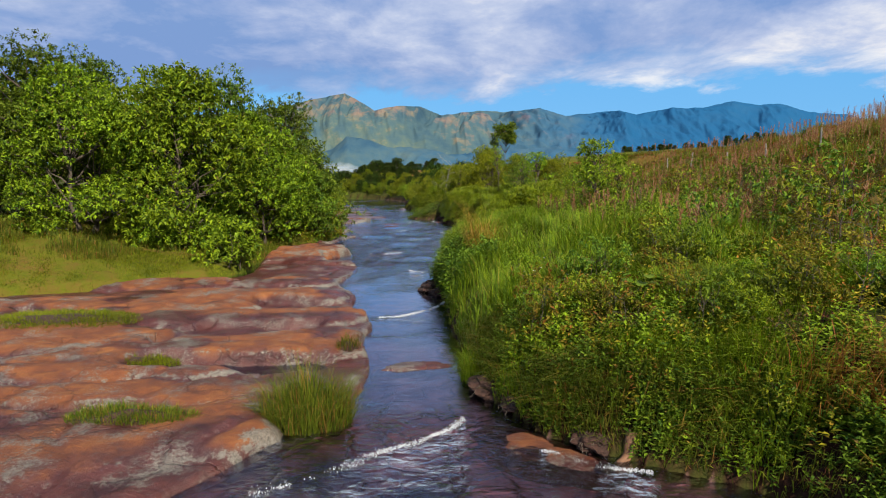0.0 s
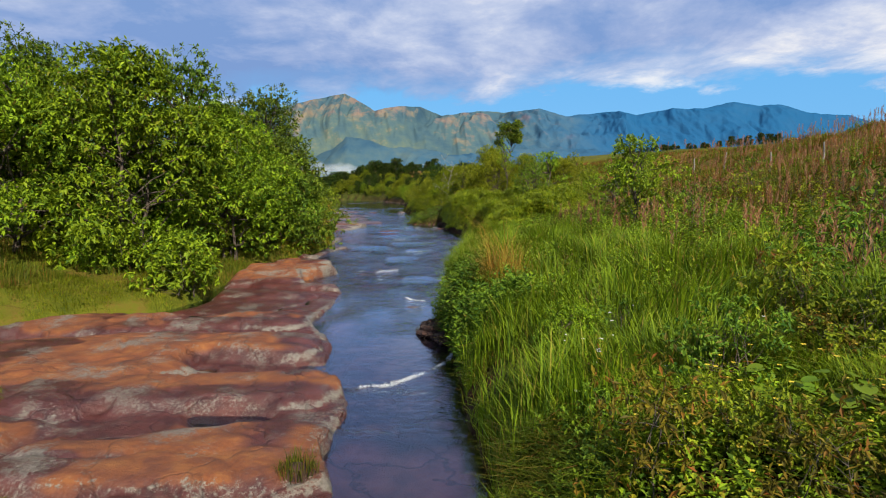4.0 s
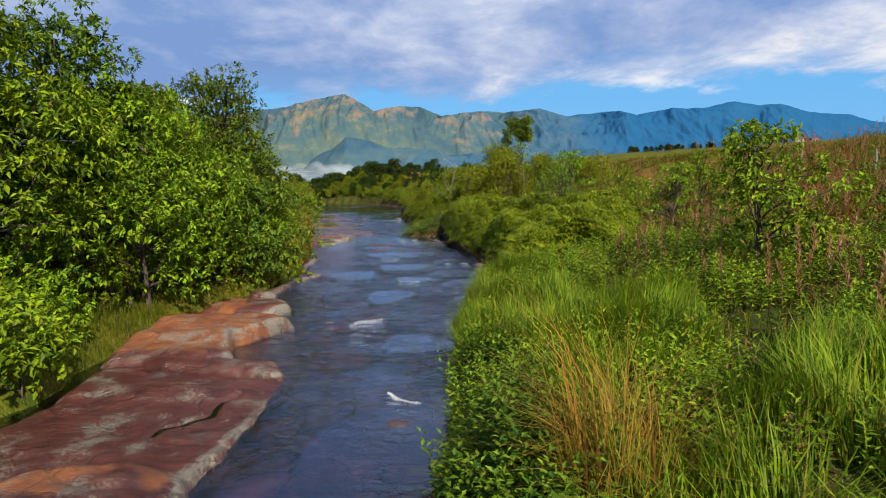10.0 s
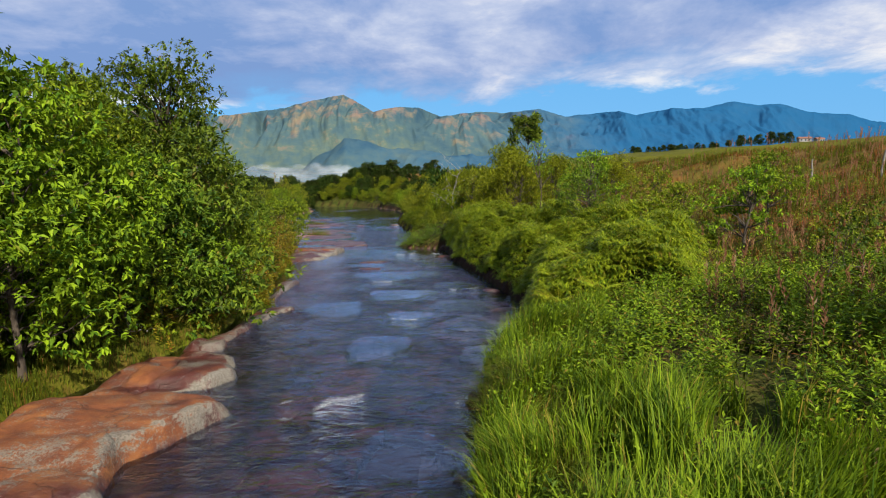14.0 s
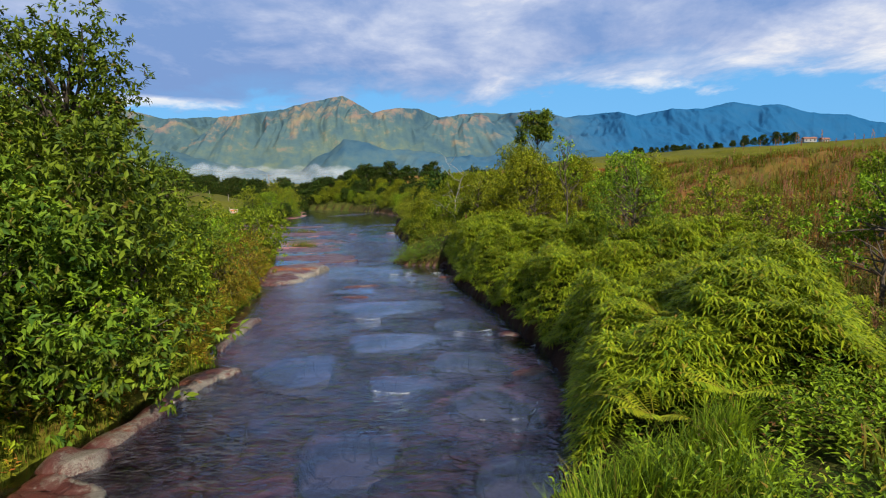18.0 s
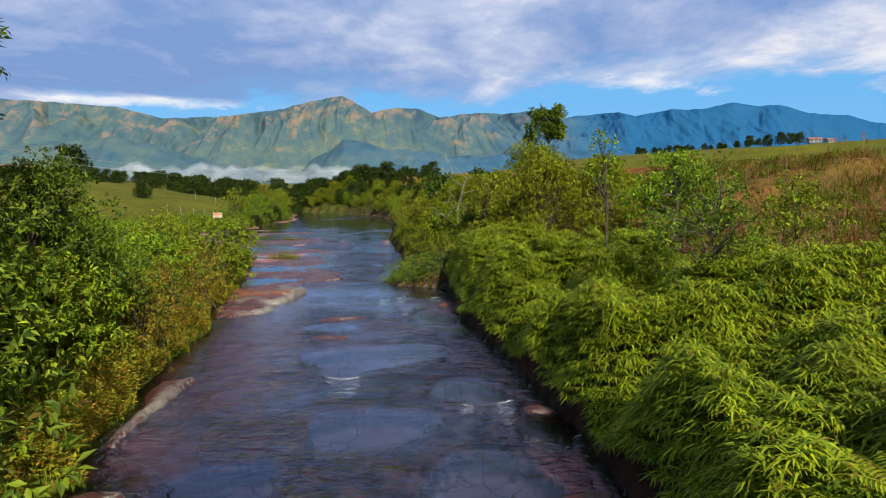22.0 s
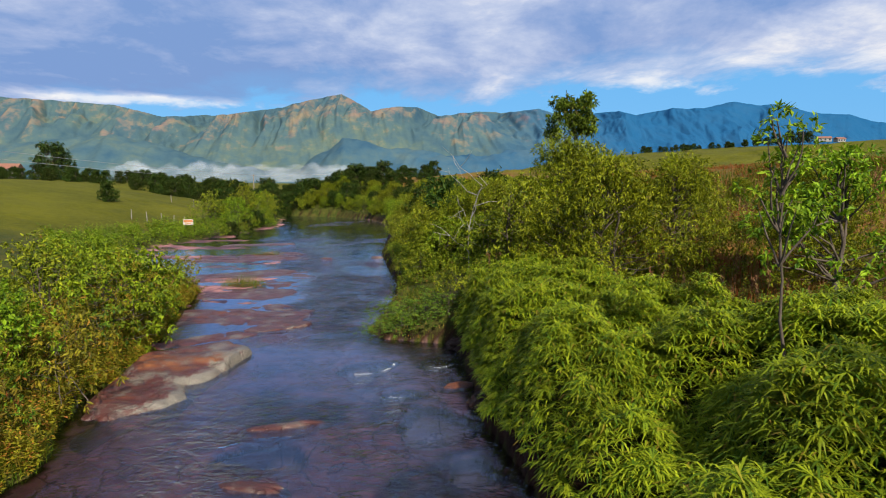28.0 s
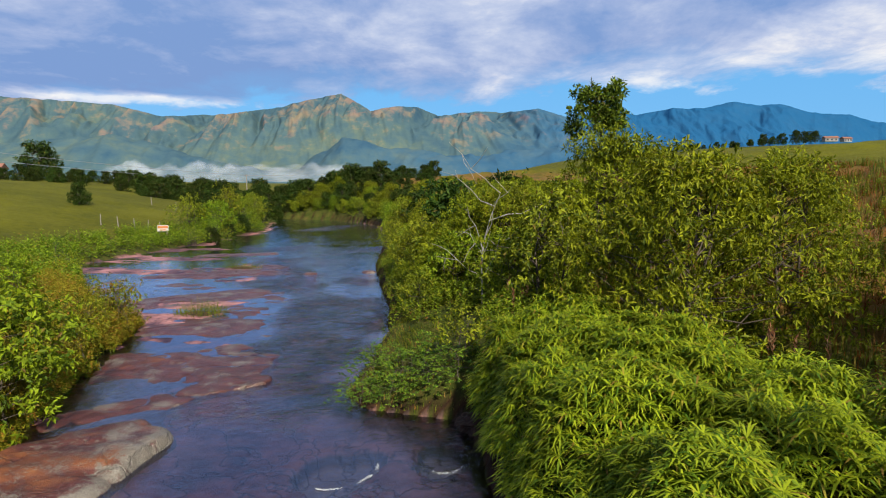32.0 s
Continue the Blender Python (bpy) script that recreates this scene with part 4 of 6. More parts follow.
def rock_slab(name, x0, y0, x1, y1, width, height, label, seed, rim=1.0, wet=0.25, base=-0.2, pale=0.0):
    """A smooth water-worn lobe of bedrock lying between two points of the plan."""
    nu, nv = 70, 34
    length = math.hypot(x1 - x0, y1 - y0)
    u, w = np.linspace(0, 2 * np.pi, nu, endpoint=False), np.linspace(0, 1, nv)
    U, W = np.meshgrid(u, w, indexing="ij")
    edge = 1 + 0.16 * np.sin(2 * U + seed) + 0.10 * np.sin(3 * U + seed * 1.7) + 0.05 * np.sin(7 * U + seed * 2.3)
    ax, ay = length / 2, width / 2
    lx = np.sign(np.cos(U)) * np.abs(np.cos(U)) ** 0.8 * ax * edge * W
    ly = np.sin(U) * ay * edge * W
    c, s = (x1 - x0) / length, (y1 - y0) / length
    gx, gy = (x0 + x1) / 2 + lx * c - ly * s, (y0 + y1) / 2 + lx * s + ly * c
    dome = np.sqrt(np.clip(1 - W ** 3.4, 0, 1))
    z = base + (height - base) * dome * (0.82 + 0.36 * fbm(gx * 0.5, gy * 0.8, 3, seed)) + 0.05 * (fbm(gx * 2.2, gy * 2.2, 4, seed + 3) - 0.5) * dome
    gully = 1 - np.abs(2 * fbm(gx * 0.4, gy * 1.1, 3, seed + 9) - 1)
    z = z - 0.16 * height * step(gully, 0.86, 1.0) * dome
    v = np.stack([gx, gy, z], -1).reshape(-1, 3)
    k, j = np.arange(nu)[:, None] * nv, np.arange(nv - 1)[None, :]
    kn = np.roll(np.arange(nu), -1)[:, None] * nv
    f = np.stack([k + j, k + j + 1, kn + j + 1, kn + j], -1).reshape(-1, 4)
    east = np.clip((lx * c - ly * s) / max(ax, ay), -1, 1)
    rims = np.clip((W - 0.62) * 2.4, 0, 1) * (0.45 + 0.75 * np.clip(east + 0.35, 0, 1)) * rim + pale
    wets = wet + 0.5 * step(fbm(gx * 0.45, gy * 0.8, 3, seed + 20), 0.5, 0.62)
    me = mesh_of(name, v, f, ROCK, True, rim=rims, wet=wets)
    return tagged(new(name, me), label, "rock", group="river rocks")


for n, (ax0, ay0, bx0, by0, wid, hei) in enumerate(((-7.2, 93.6, -6, 93.6, 0.7, 0.15), (-11.6, 93, -10.3, 93, 0.7, 0.14), (-5.9, 55.2, -4.0, 54.8, 0.5, 0.08), (-6.2, 57.8, -3.9, 58.4, 0.45, 0.07))):
    rock_slab("flat_rock", ax0, ay0, bx0, by0, wid, hei, "low maroon sandstone slab in the shallow stream", n + 41, 0.4, 0.8, -0.2)


# ---- trees and bushes ----
def leafy(rng, blobs, per_blob, leaf, droop=0.25, narrow=0.45, spray=9):
    """Leaves in clumps: every clump carries sprays of leaves that radiate from a twig's end, mostly on its upper side."""
    vs = []
    for c, r in blobs:
        n = max(3, int(per_blob * (r / 0.8) ** 2 / spray))
        d = unit(rng.normal(size=(n, 3)) + np.array([0, 0, 0.35]))
        rad = r * (0.45 + 0.6 * rng.random(n) ** 0.5)
        hub = np.asarray(c) + d * rad[:, None] * np.array([1.1, 1.1, 0.75])
        hub, out = np.repeat(hub, spray, 0), np.repeat(d, spray, 0)
        m = len(hub)
        way = out * 0.55 + unit(rng.normal(size=(m, 3))) * 0.95 + np.array([0, 0, -droop])
        face = out * 0.5 + np.array([0, 0, 1.0]) + 0.3 * rng.normal(size=(m, 3))
        size = leaf * (0.65 + 0.6 * rng.random(m))
        pos = hub + rng.normal(size=(m, 3)) * leaf * 0.25
        vs.append(leaf_arrays(pos, way, face, size, size * narrow))
    return joined(vs)


def crooked(rng, a, b, n=6, bend=0.08):
    a, b = np.asarray(a, float), np.asarray(b, float)
    t = np.linspace(0, 1, n)[:, None]
    wob = np.cumsum(rng.normal(size=(n, 3)), 0) * bend * np.linalg.norm(b - a) / math.sqrt(n)
    return a + (b - a) * t + wob * t * (1 - t) * 3


def make_tree(name, seed, height, spread, clumps, per_blob, leaf, mat, label, bark=BARK, stems=1, bare=0.28, narrow=0.45, clump=0.85, flat=1.0, split=False):
    """A tree or shrub at the origin: trunk, limbs and a crown of many leaf clumps."""
    rng = np.random.default_rng(seed)
    root = new(name)
    blobs, wood = [], []
    for k in range(clumps):
        h = bare + (1 - bare) * rng.random() ** 0.8
        wide = math.sin(min(1.0, (1.02 - h) / (1.02 - bare) * 0.95 + 0.08) * math.pi * 0.62) ** 0.8 * spread * flat
        a = rng.random() * 2 * math.pi
        r = wide * math.sqrt(0.2 + 0.8 * rng.random()) * (1 + 0.28 * math.sin(2 * a + seed + 4 * h))
        blobs.append((np.array([r * math.cos(a), r * math.sin(a), h * height + rng.normal() * 0.15]), clump * (0.55 + 0.7 * rng.random())))
    trunks = []
    for k in range(stems):
        a = k * 2.4 + seed
        lean = 0.12 * height * (0.4 + rng.random()) if stems > 1 else 0.05 * height
        foot = np.array([0.14 * stems * math.cos(a) * (stems > 1), 0.14 * stems * math.sin(a) * (stems > 1), -0.25])
        top = np.array([lean * math.cos(a), lean * math.sin(a), height * 0.82])
        line = crooked(rng, foot, top, 9, 0.07)
        thick = height * 0.022 / math.sqrt(stems)
        trunks.append(line)
    for c, r in blobs:
        line = trunks[rng.integers(len(trunks))]
        k = int(np.clip(np.searchsorted(line[:, 2], c[2] - 0.25 * height * (0.5 + rng.random())), 1, 7))
        wood.append(tube(crooked(rng, line[k], c, 5, 0.1), np.linspace(0.0085, 0.0022, 5) * height / math.sqrt(stems), 5))
    if split:
        for v, f in wood:
            child("limb", mesh_of("limb", v, f, bark), root)
        wood = []
    for k, line in enumerate(trunks):
        v, f = joined([tube(line, np.linspace(1, 0.18, 9) * thick * np.where(np.arange(9) == 0, 1.5, 1), 8)] + wood[k::stems])
        child("trunk", mesh_of("trunk", v, f, bark), root)
    v, f = leafy(rng, blobs, per_blob, leaf, 0.3, narrow)
    child("crown", mesh_of("crown", v, f, mat, False), root)
    return tagged(root, label, "bush" if height < 4 else "tree")


def at_place(x, y, turn=0.0, size=1.0, sink=0.0, tall=1.0):
    z = float(ground_z(np.array([x]), np.array([y]))[0])
    return pose(x, y, max(z, -0.1) - sink, 0, 0, turn) @ Matrix.Diagonal((size, size, size * tall, 1))


kinds = {
    "broad": make_tree("broadleaf_tree", 1, 8.0, 3.0, 74, 270, 0.19, LEAF, "leafy green broadleaf tree at the wood's edge", stems=2, bare=0.12, clump=0.95),
    "tall": make_tree("broadleaf_tree", 2, 8.5, 2.5, 70, 270, 0.18, LEAF_DARK, "dark green broadleaf tree on the grassy bank", bare=0.12, clump=0.9),
    "round": make_tree("broadleaf_tree", 3, 7.0, 3.0, 70, 280, 0.20, LEAF, "dense bright green tree by the lawn", stems=3, bare=0.08, clump=0.95),
    "droop": make_tree("broadleaf_tree", 13, 5.6, 3.1, 100, 270, 0.20, DROOP_LEAF, "wide yellow-green tree with drooping narrow leaves", stems=3, bare=0.06, clump=0.75, narrow=0.3),
    "bigleaf": make_tree("leafy_bush", 24, 2.6, 1.5, 30, 120, 0.30, LEAF, "broad-leaved bright green shrub on the lawn's edge", stems=3, bare=0.08, clump=0.62, narrow=0.5),
    "bush": make_tree("leafy_bush", 4, 3.0, 1.7, 36, 200, 0.18, LEAF, "dense glossy green bush on the river bank", stems=3, bare=0.06, clump=0.68),
    "shrub": make_tree("leafy_bush", 5, 3.2, 1.6, 34, 190, 0.17, LEAF_YELLOW, "yellow-green leafy shrub on the river bank", stems=3, bare=0.08, clump=0.62),
    "glossy": make_tree("leafy_bush", 34, 3.6, 1.9, 64, 230, 0.16, LEAF_DARK, "dense dark green bush overhanging the stony shore", stems=4, bare=0.02, clump=0.66, narrow=0.42),
    "open": make_tree("sapling", 29, 4.2, 1.8, 44, 260, 0.12, LEAF_DARK, "small open-crowned tree rising from the ferns", stems=2, bare=0.34, clump=0.5, narrow=0.4, split=True),
    "low": make_tree("low_bush", 6, 1.5, 1.0, 20, 170, 0.14, LEAF_YELLOW, "low yellow-green bush among the grass", stems=3, bare=0.1, clump=0.48),
    "dim": make_tree("low_bush", 16, 1.8, 1.2, 22, 150, 0.13, LEAF_DARK, "low dark green bush among the grass", stems=3, bare=0.1, clump=0.5),
    "brown": make_tree("low_bush", 19, 1.7, 1.2, 24, 150, 0.12, BROWN_LEAF, "low brownish half-dry bush among the grass", stems=4, bare=0.1, clump=0.46, narrow=0.35),
    "ochre": make_tree("low_bush", 21, 1.5, 1.1, 24, 160, 0.14, OCHRE_LEAF, "low ochre and yellow leafy bush on the bank", stems=4, bare=0.08, clump=0.46, narrow=0.32),
    "sparse": make_tree("sapling", 9, 4.2, 1.5, 30, 300, 0.17, LEAF, "thin young tree with loose open foliage", bare=0.3, clump=0.5, split=True),
    "far": make_tree("far_tree", 7, 7.0, 3.2, 46, 70, 0.5, FAR_LEAF, "dark green tree of the distant wood", bare=0.02, clump=1.25),
    "far_b": make_tree("far_tree", 8, 6.0, 3.0, 44, 70, 0.46, FAR_LEAF, "dark green tree of the distant wood", stems=2, bare=0.02, clump=1.15),
    "far_c": make_tree("far_tree", 18, 6.5, 3.0, 44, 70, 0.48, LEAF_YELLOW, "yellow-green tree of the river thicket", stems=2, bare=0.02, clump=1.1),
}
used = set()


def place(kind, x, y, size=1.0, turn=None, label="", group="", tall=1.0, sink=0.05):
    src = kinds[kind]
    turn = (x * 37.7 + y * 91.3) % 360 if turn is None else turn
    m = at_place(x, y, turn, size, sink, tall)
    if kind in used:
        ob = copy_thing(src, m)
    else:
        used.add(kind)
        src.matrix_basis = m
        ob = src
    if label:
        ob["label"] = label
    if group:
        ob["group"] = group
    return ob


STRAW = foliage("straw_blade", (0.20, 0.11, 0.018), (0.42, 0.27, 0.036), (0.3, 0.09, 0.024), 0.3, 0.3)
rng = np.random.default_rng(5)
for kind, x, y, size in (("broad", -16.5, 26.6, 0.95), ("tall", -19.2, 27.2, 0.95), ("broad", -22.5, 28.5, 1.0), ("tall", -26, 30, 1.05), ("round", -13.2, 28.8, 1.15), ("tall", -12.5, 32.5, 1.1),
                         ("broad", -17, 33, 1.05), ("round", -10.8, 33.8, 0.85), ("tall", -21, 35, 1.1), ("glossy", -10.3, 38.9, 1.35), ("broad", -13.5, 39.5, 1.0), ("tall", -12.0, 44.5, 1.12),
                         ("broad", -15.5, 46.5, 1.05), ("tall", -30, 33, 1.1), ("round", -25, 27, 0.9), ("round", -17, 51, 0.75), ("broad", -34, 36, 1.1), ("round", -30, 28, 1.0)):
    place(kind, x, y, size, group="left wood")
for kind, x, y, size in (("bush", -10.2, 37.2, 0.9), ("bush", -9.5, 39.6, 1.1), ("glossy", -9.9, 41.8, 1.2), ("shrub", -9.7, 43.8, 1.05), ("bush", -10.6, 45.6, 1.15), ("shrub", -10.9, 47.2, 0.95), ("bush", -11.4, 48.0, 1.1), ("shrub", -11.2, 49.4, 0.85),
                         ("ochre", -10.4, 51, 1.2), ("bush", -12.2, 50, 1.15), ("shrub", -11.2, 53, 0.65), ("bush", -13.2, 53, 0.85), ("ochre", -11.2, 55.2, 1.1), ("shrub", -12.4, 57.4, 0.6), ("ochre", -11.6, 59, 1.1), ("bush", -14.4, 57, 0.8),
                         ("ochre", -12.8, 61.5, 1.1), ("shrub", -14.6, 61, 0.7), ("ochre", -13.6, 64, 1.1), ("bush", -12.9, 64.7, 1.2), ("tall", -11.5, 49.4, 0.7), ("broad", -13.4, 53.2, 0.58), ("bush", -13.4, 58.6, 1.0), ("shrub", -15.8, 64.5, 0.95), ("low", -14.4, 70.5, 1.0), ("low", -15.6, 73.5, 0.9), ("low", -17, 76.5, 0.7),
                         ("bush", -18, 69, 0.85), ("bigleaf", -9.5, 25.7, 0.75), ("bigleaf", -10.4, 28.4, 0.7), ("low", -9.9, 27.0, 0.8), ("bigleaf", -12.4, 27.0, 0.8), ("low", -19, 73, 1.0), ("bush", -21, 77, 0.7), ("shrub", -17, 60, 0.9), ("bush", -16.5, 55, 0.8),
                         ("bush", -11.6, 32.6, 0.7), ("bush", -12.2, 35.4, 0.75), ("shrub", -10.8, 36.2, 0.6), ("bush", -13.6, 30.4, 0.7), ("low", -22, 84, 0.8), ("low", -27, 90, 1.0), ("dim", -24, 80, 1.0), ("dim", -31, 95, 1.1)):
    place(kind, x, y, size, group="left bank bushes")
for kind, x, y, size in (("droop", 5.0, 64.6, 0.93), ("droop", 8.6, 66.5, 0.78), ("droop", 11.5, 62, 0.68), ("shrub", 2.4, 69.2, 1.2), ("droop", 5.6, 73, 1.05), ("sparse", 9.4, 58.4, 1.1), ("shrub", 13.5, 66, 1.0),
                         ("bush", 1.4, 71.6, 0.9), ("low", -2.0, 74.0, 1.0), ("bush", -0.2, 75, 0.9), ("shrub", -1.8, 77.5, 1.0), ("low", -0.4, 67.4, 0.9)):
    place(kind, x, y, size, sink=0.2, group="right bank thicket")
for kind, x, y, size in (("sparse", 7.7, 28.6, 0.85), ("low", 8.4, 28.4, 1.2), ("open", 6.5, 49.1, 1.0), ("sparse", 10.6, 47, 0.6), ("sparse", 10.5, 41.5, 0.75), ("dim", 6.6, 46.2, 0.9), ("dim", 5.8, 51.5, 0.9), ("shrub", 12, 54, 0.8), ("sparse", 14, 46, 0.7),
                         ("dim", 9, 34, 1.0), ("low", 12, 38, 1.0), ("dim", 6.5, 14.5, 0.9), ("ochre", 7.6, 11.6, 0.8), ("dim", 9.5, 18, 1.1), ("low", 10.5, 22, 0.9), ("dim", 8.2, 24.5, 0.9), ("low", 12.5, 30, 1.0), ("dim", 15, 34, 1.0),
                         ("low", 2.6, 10.8, 0.5), ("dim", 4.2, 9.0, 0.55), ("low", 5.0, 13.6, 0.8), ("dim", 1.8, 12.0, 0.4), ("dim", 9.2, 13.4, 1.2), ("low", 10.4, 16, 1.1), ("low", 6.8, 17.5, 0.7), ("ochre", 6.0, 9.2, 0.55), ("ochre", 4.4, 10.4, 0.5), ("dim", 3.4, 12.2, 0.6), ("ochre", 7.8, 8.4, 0.6), ("dim", 5.4, 12.6, 0.7)):
    place(kind, x, y, size, sink=0.15, group="hillside shrubs")
for x, y, size in ((-3.4, 67.3, 0.7), (-2.5, 67.0, 0.75), (-3.5, 68.6, 0.8), (-1.5, 67.0, 0.8), (-2.3, 68.4, 0.9), (-3.2, 70.0, 0.8), (-0.6, 66.5, 0.8), (-1.3, 68.4, 0.9)):
    place("dim", x, y, size, tall=0.5, sink=0.1, label="low rounded dark green mound of bush on the spit", group="spit bushes")
for x, y, size in ((9.6, 15.6, 0.8), (9.0, 17.2, 0.8), (11.0, 17.5, 0.8), (5.2, 31, 0.6), (7, 30.2, 0.7), (3.4, 30, 0.45), (6.2, 33, 0.8), (9.5, 31.4, 0.9), (12, 35, 1.0), (14, 26, 0.9), (8.3, 20.6, 0.5), (3.2, 9.4, 0.4), (4.9, 8.2, 0.5), (15, 40, 1.0), (11, 45, 0.9), (7.6, 38.5, 0.8), (2.2, 33.2, 0.45), (17, 20, 0.9), (13, 51, 0.9)):
    place("brown", x, y, size, group="half-dry bushes", sink=0.1)
for x, y, size in ((-12.6, 30.6, 0.9), (-14.8, 31.6, 1.0), (-15.2, 27.4, 0.8), (-17.6, 25.4, 0.6), (-11.4, 30.2, 0.7), (-13.4, 26.6, 0.7)):
    place("bigleaf", x, y, size, group="left wood undergrowth")
for k in range(26):
    y = 47 + 31 * k / 26
    x = float(turf_of(np.array([y]))[0]) - 0.5 - 3.2 * rng.random()
    place(("low", "ochre", "low", "dim", "ochre")[k % 5], x, y, 0.55 + 0.5 * rng.random(), group="left bank bushes", sink=0.1)
for k in range(34):
    y = 5.5 + 9.5 * rng.random()
    x = float(np.interp(y, RIGHT_Y, RIGHT_X)) + 0.5 + 6.5 * rng.random()
    place(("low", "dim", "low", "ochre", "bush")[k % 5], x, y, (0.28 + 0.4 * rng.random()) * (0.5 if k % 5 == 4 else 1), group="near bank bushes", sink=0.08)
for k in range(60):
    y = 76 + 94 * (k / 60) ** 1.1
    for j in range(5):
        x = float(np.interp(y, RIGHT_Y, RIGHT_X)) + (1.0, 3.8, 7.5, 12.0, 17.5)[j] + rng.random() * 2.8
        if j >= 3 and k % 2:
            continue
        kind = ("bush", "shrub", "far_c", "low")[rng.integers(4)] if j == 0 else ("far", "far_b", "far_c", "droop")[rng.integers(4)]
        size = (0.6 + 0.35 * rng.random()) * (1.0 if kind.startswith("far") or kind == "droop" else 1.6) * (0.7 if j == 0 else 0.75 if j > 3 else 1.0)
        if kind.startswith("far") and y < 84:
            kind = "droop"
        room = 5.3 + 0.022 * y - float(ground_z(np.array([x]), np.array([y]))[0])
        size = min(size, max(0.3, room / {"far": 7.4, "far_b": 6.4, "far_c": 7.0, "droop": 6.0}.get(kind, 3.4)))
        place(kind, x, y, size, group="right bank thicket", sink=0.2)
for k in range(60):
    x = -80 + 110 * k / 60 + rng.normal() * 1.5
    y = 170 + rng.random() * 26 + 0.2 * abs(x + 20)
    room = (9.0 if x > -45 else 12.0) - float(ground_z(np.array([x]), np.array([y]))[0])
    if room > 1.5:
        place(("far", "far_b")[k % 2], x, y, max(0.4, room / 7.4) * (0.85 + 0.3 * rng.random()), group="distant wood", sink=0.3)
for k in range(22):
    place(("far", "far_b")[k % 2], -60 + 2.2 * k + rng.normal() * 0.7, 165 + rng.random() * 5, 0.8 + 0.4 * rng.random(), group="distant wood", sink=0.3)
for k in range(84):
    place(("far", "far_b")[k % 2], -175 + 1.75 * k + rng.normal(), 200 + rng.random() * 24, 0.65 + 0.35 * rng.random(), group="distant wood", sink=0.4)
for k in range(44):
    place(("far_b", "far")[k % 2], -66 + 1.5 * k + rng.normal(), 172 + rng.random() * 8, 0.5 + 0.3 * rng.random(), group="distant wood", sink=0.4)
for k in range(26):
    y = 92 + 56 * k / 26
    x = float(turf_of(np.array([y]))[0]) - 0.8 - 3.5 * rng.random()
    if abs(x + 32) > 3.5 or y > 116:
        place(("low", "dim", "shrub", "bush")[k % 4], x, y, 0.7 + 0.5 * rng.random() + (y > 120) * 0.5, group="pasture edge bushes", sink=0.15)
for k in range(12):
    place(("dim", "low", "far_b")[k % 3], -27.5 - 1.8 * rng.random(), 113 + 2 * k, (0.9 + 0.4 * rng.random()) * (0.4 if k % 3 == 2 else 1), group="pasture edge bushes", sink=0.15)
for k in range(10):
    place(("far", "far_b")[k % 2], -34 + rng.normal() * 2.5, 132 + 3 * k, 0.5 + 0.25 * rng.random(), group="pasture edge bushes", sink=0.2)
for k in range(22):
    place(("far", "far_b")[k % 2], 138 + 3.4 * k + rng.normal() * 1.5, 428 + rng.random() * 26, 0.7 + 0.5 * rng.random(), group="plateau trees", sink=0.3, tall=0.9)
for k, (x, size) in enumerate(((213, 1.5), (221, 1.1), (229, 1.5), (234, 1.75), (243, 1.5), (251, 1.6))):
    place(("far_b", "far")[k % 2], x, 436 + 3 * (k % 3), size, group="plateau trees", sink=0.3)
for k in range(30):
    place(("far_b", "far")[k % 2], -52 + 1.7 * k + rng.normal() * 0.5, 163.5 + rng.random() * 2 + 0.05 * k, 0.3 + 0.15 * rng.random(), group="distant wood", sink=0.3)
place("far_b", -135.6, 244.5, 2.5, label="tall dark conifer-like tree behind the pasture", tall=1.05)
place("far_b", -49, 127, 0.6, label="lone dark bush on the pasture slope")


# ---- single trees of the right bank ----
def umbrella_tree(name, x, y, height, lean, tiers, mat, bark, label, seed, leaf=0.3, spread=1.0):
    """A slender tree whose foliage sits in flat tiers high on the trunk."""
    g = np.random.default_rng(seed)
    root = new(name)
    line = crooked(g, (0, 0, -0.3), (lean, 0, height * 0.93), 10, 0.05)
    wood, blobs = [tube(line, np.linspace(1.2, 0.25, 10) * height * 0.0062, 8)], []
    for k in range(tiers):
        h = 0.70 + 0.32 * k / tiers + g.normal() * 0.02
        p = line[min(9, int(h * 9.3))]
        a = k * 2.4 + seed
        r = spread * height * (0.04 + 0.20 * g.random()) * (1.25 - 1.1 * (h - 0.6))
        c = np.array([p[0] + r * math.cos(a), p[1] + r * math.sin(a), h * height])
        wood.append(tube(crooked(g, p - np.array([0, 0, height * 0.06]), c, 5, 0.08), np.linspace(0.0045, 0.0015, 5) * height, 5))
        blobs.append((c, height * (0.035 + 0.03 * g.random())))
    v, f = joined(wood)
    child("trunk", mesh_of("trunk", v, f, bark), root)
    v, f = leafy(g, blobs, 460, leaf, 0.1, 0.45)
    child("crown", mesh_of("crown", v, f, mat, False), root)
    root.matrix_basis = at_place(x, y)
    return tagged(root, label, "tree")


umbrella_tree("slender_tree", 9.2, 90.2, 9.0, 0.3, 26, LEAF_DARK, BARK, "tall slender tree with tiered dark crown over the thicket", 3, 0.34)
umbrella_tree("slender_tree", 5.2, 53.4, 5.6, -0.3, 15, LEAF, BARK, "thin bent tree with a small open crown", 6, 0.13, 0.42)


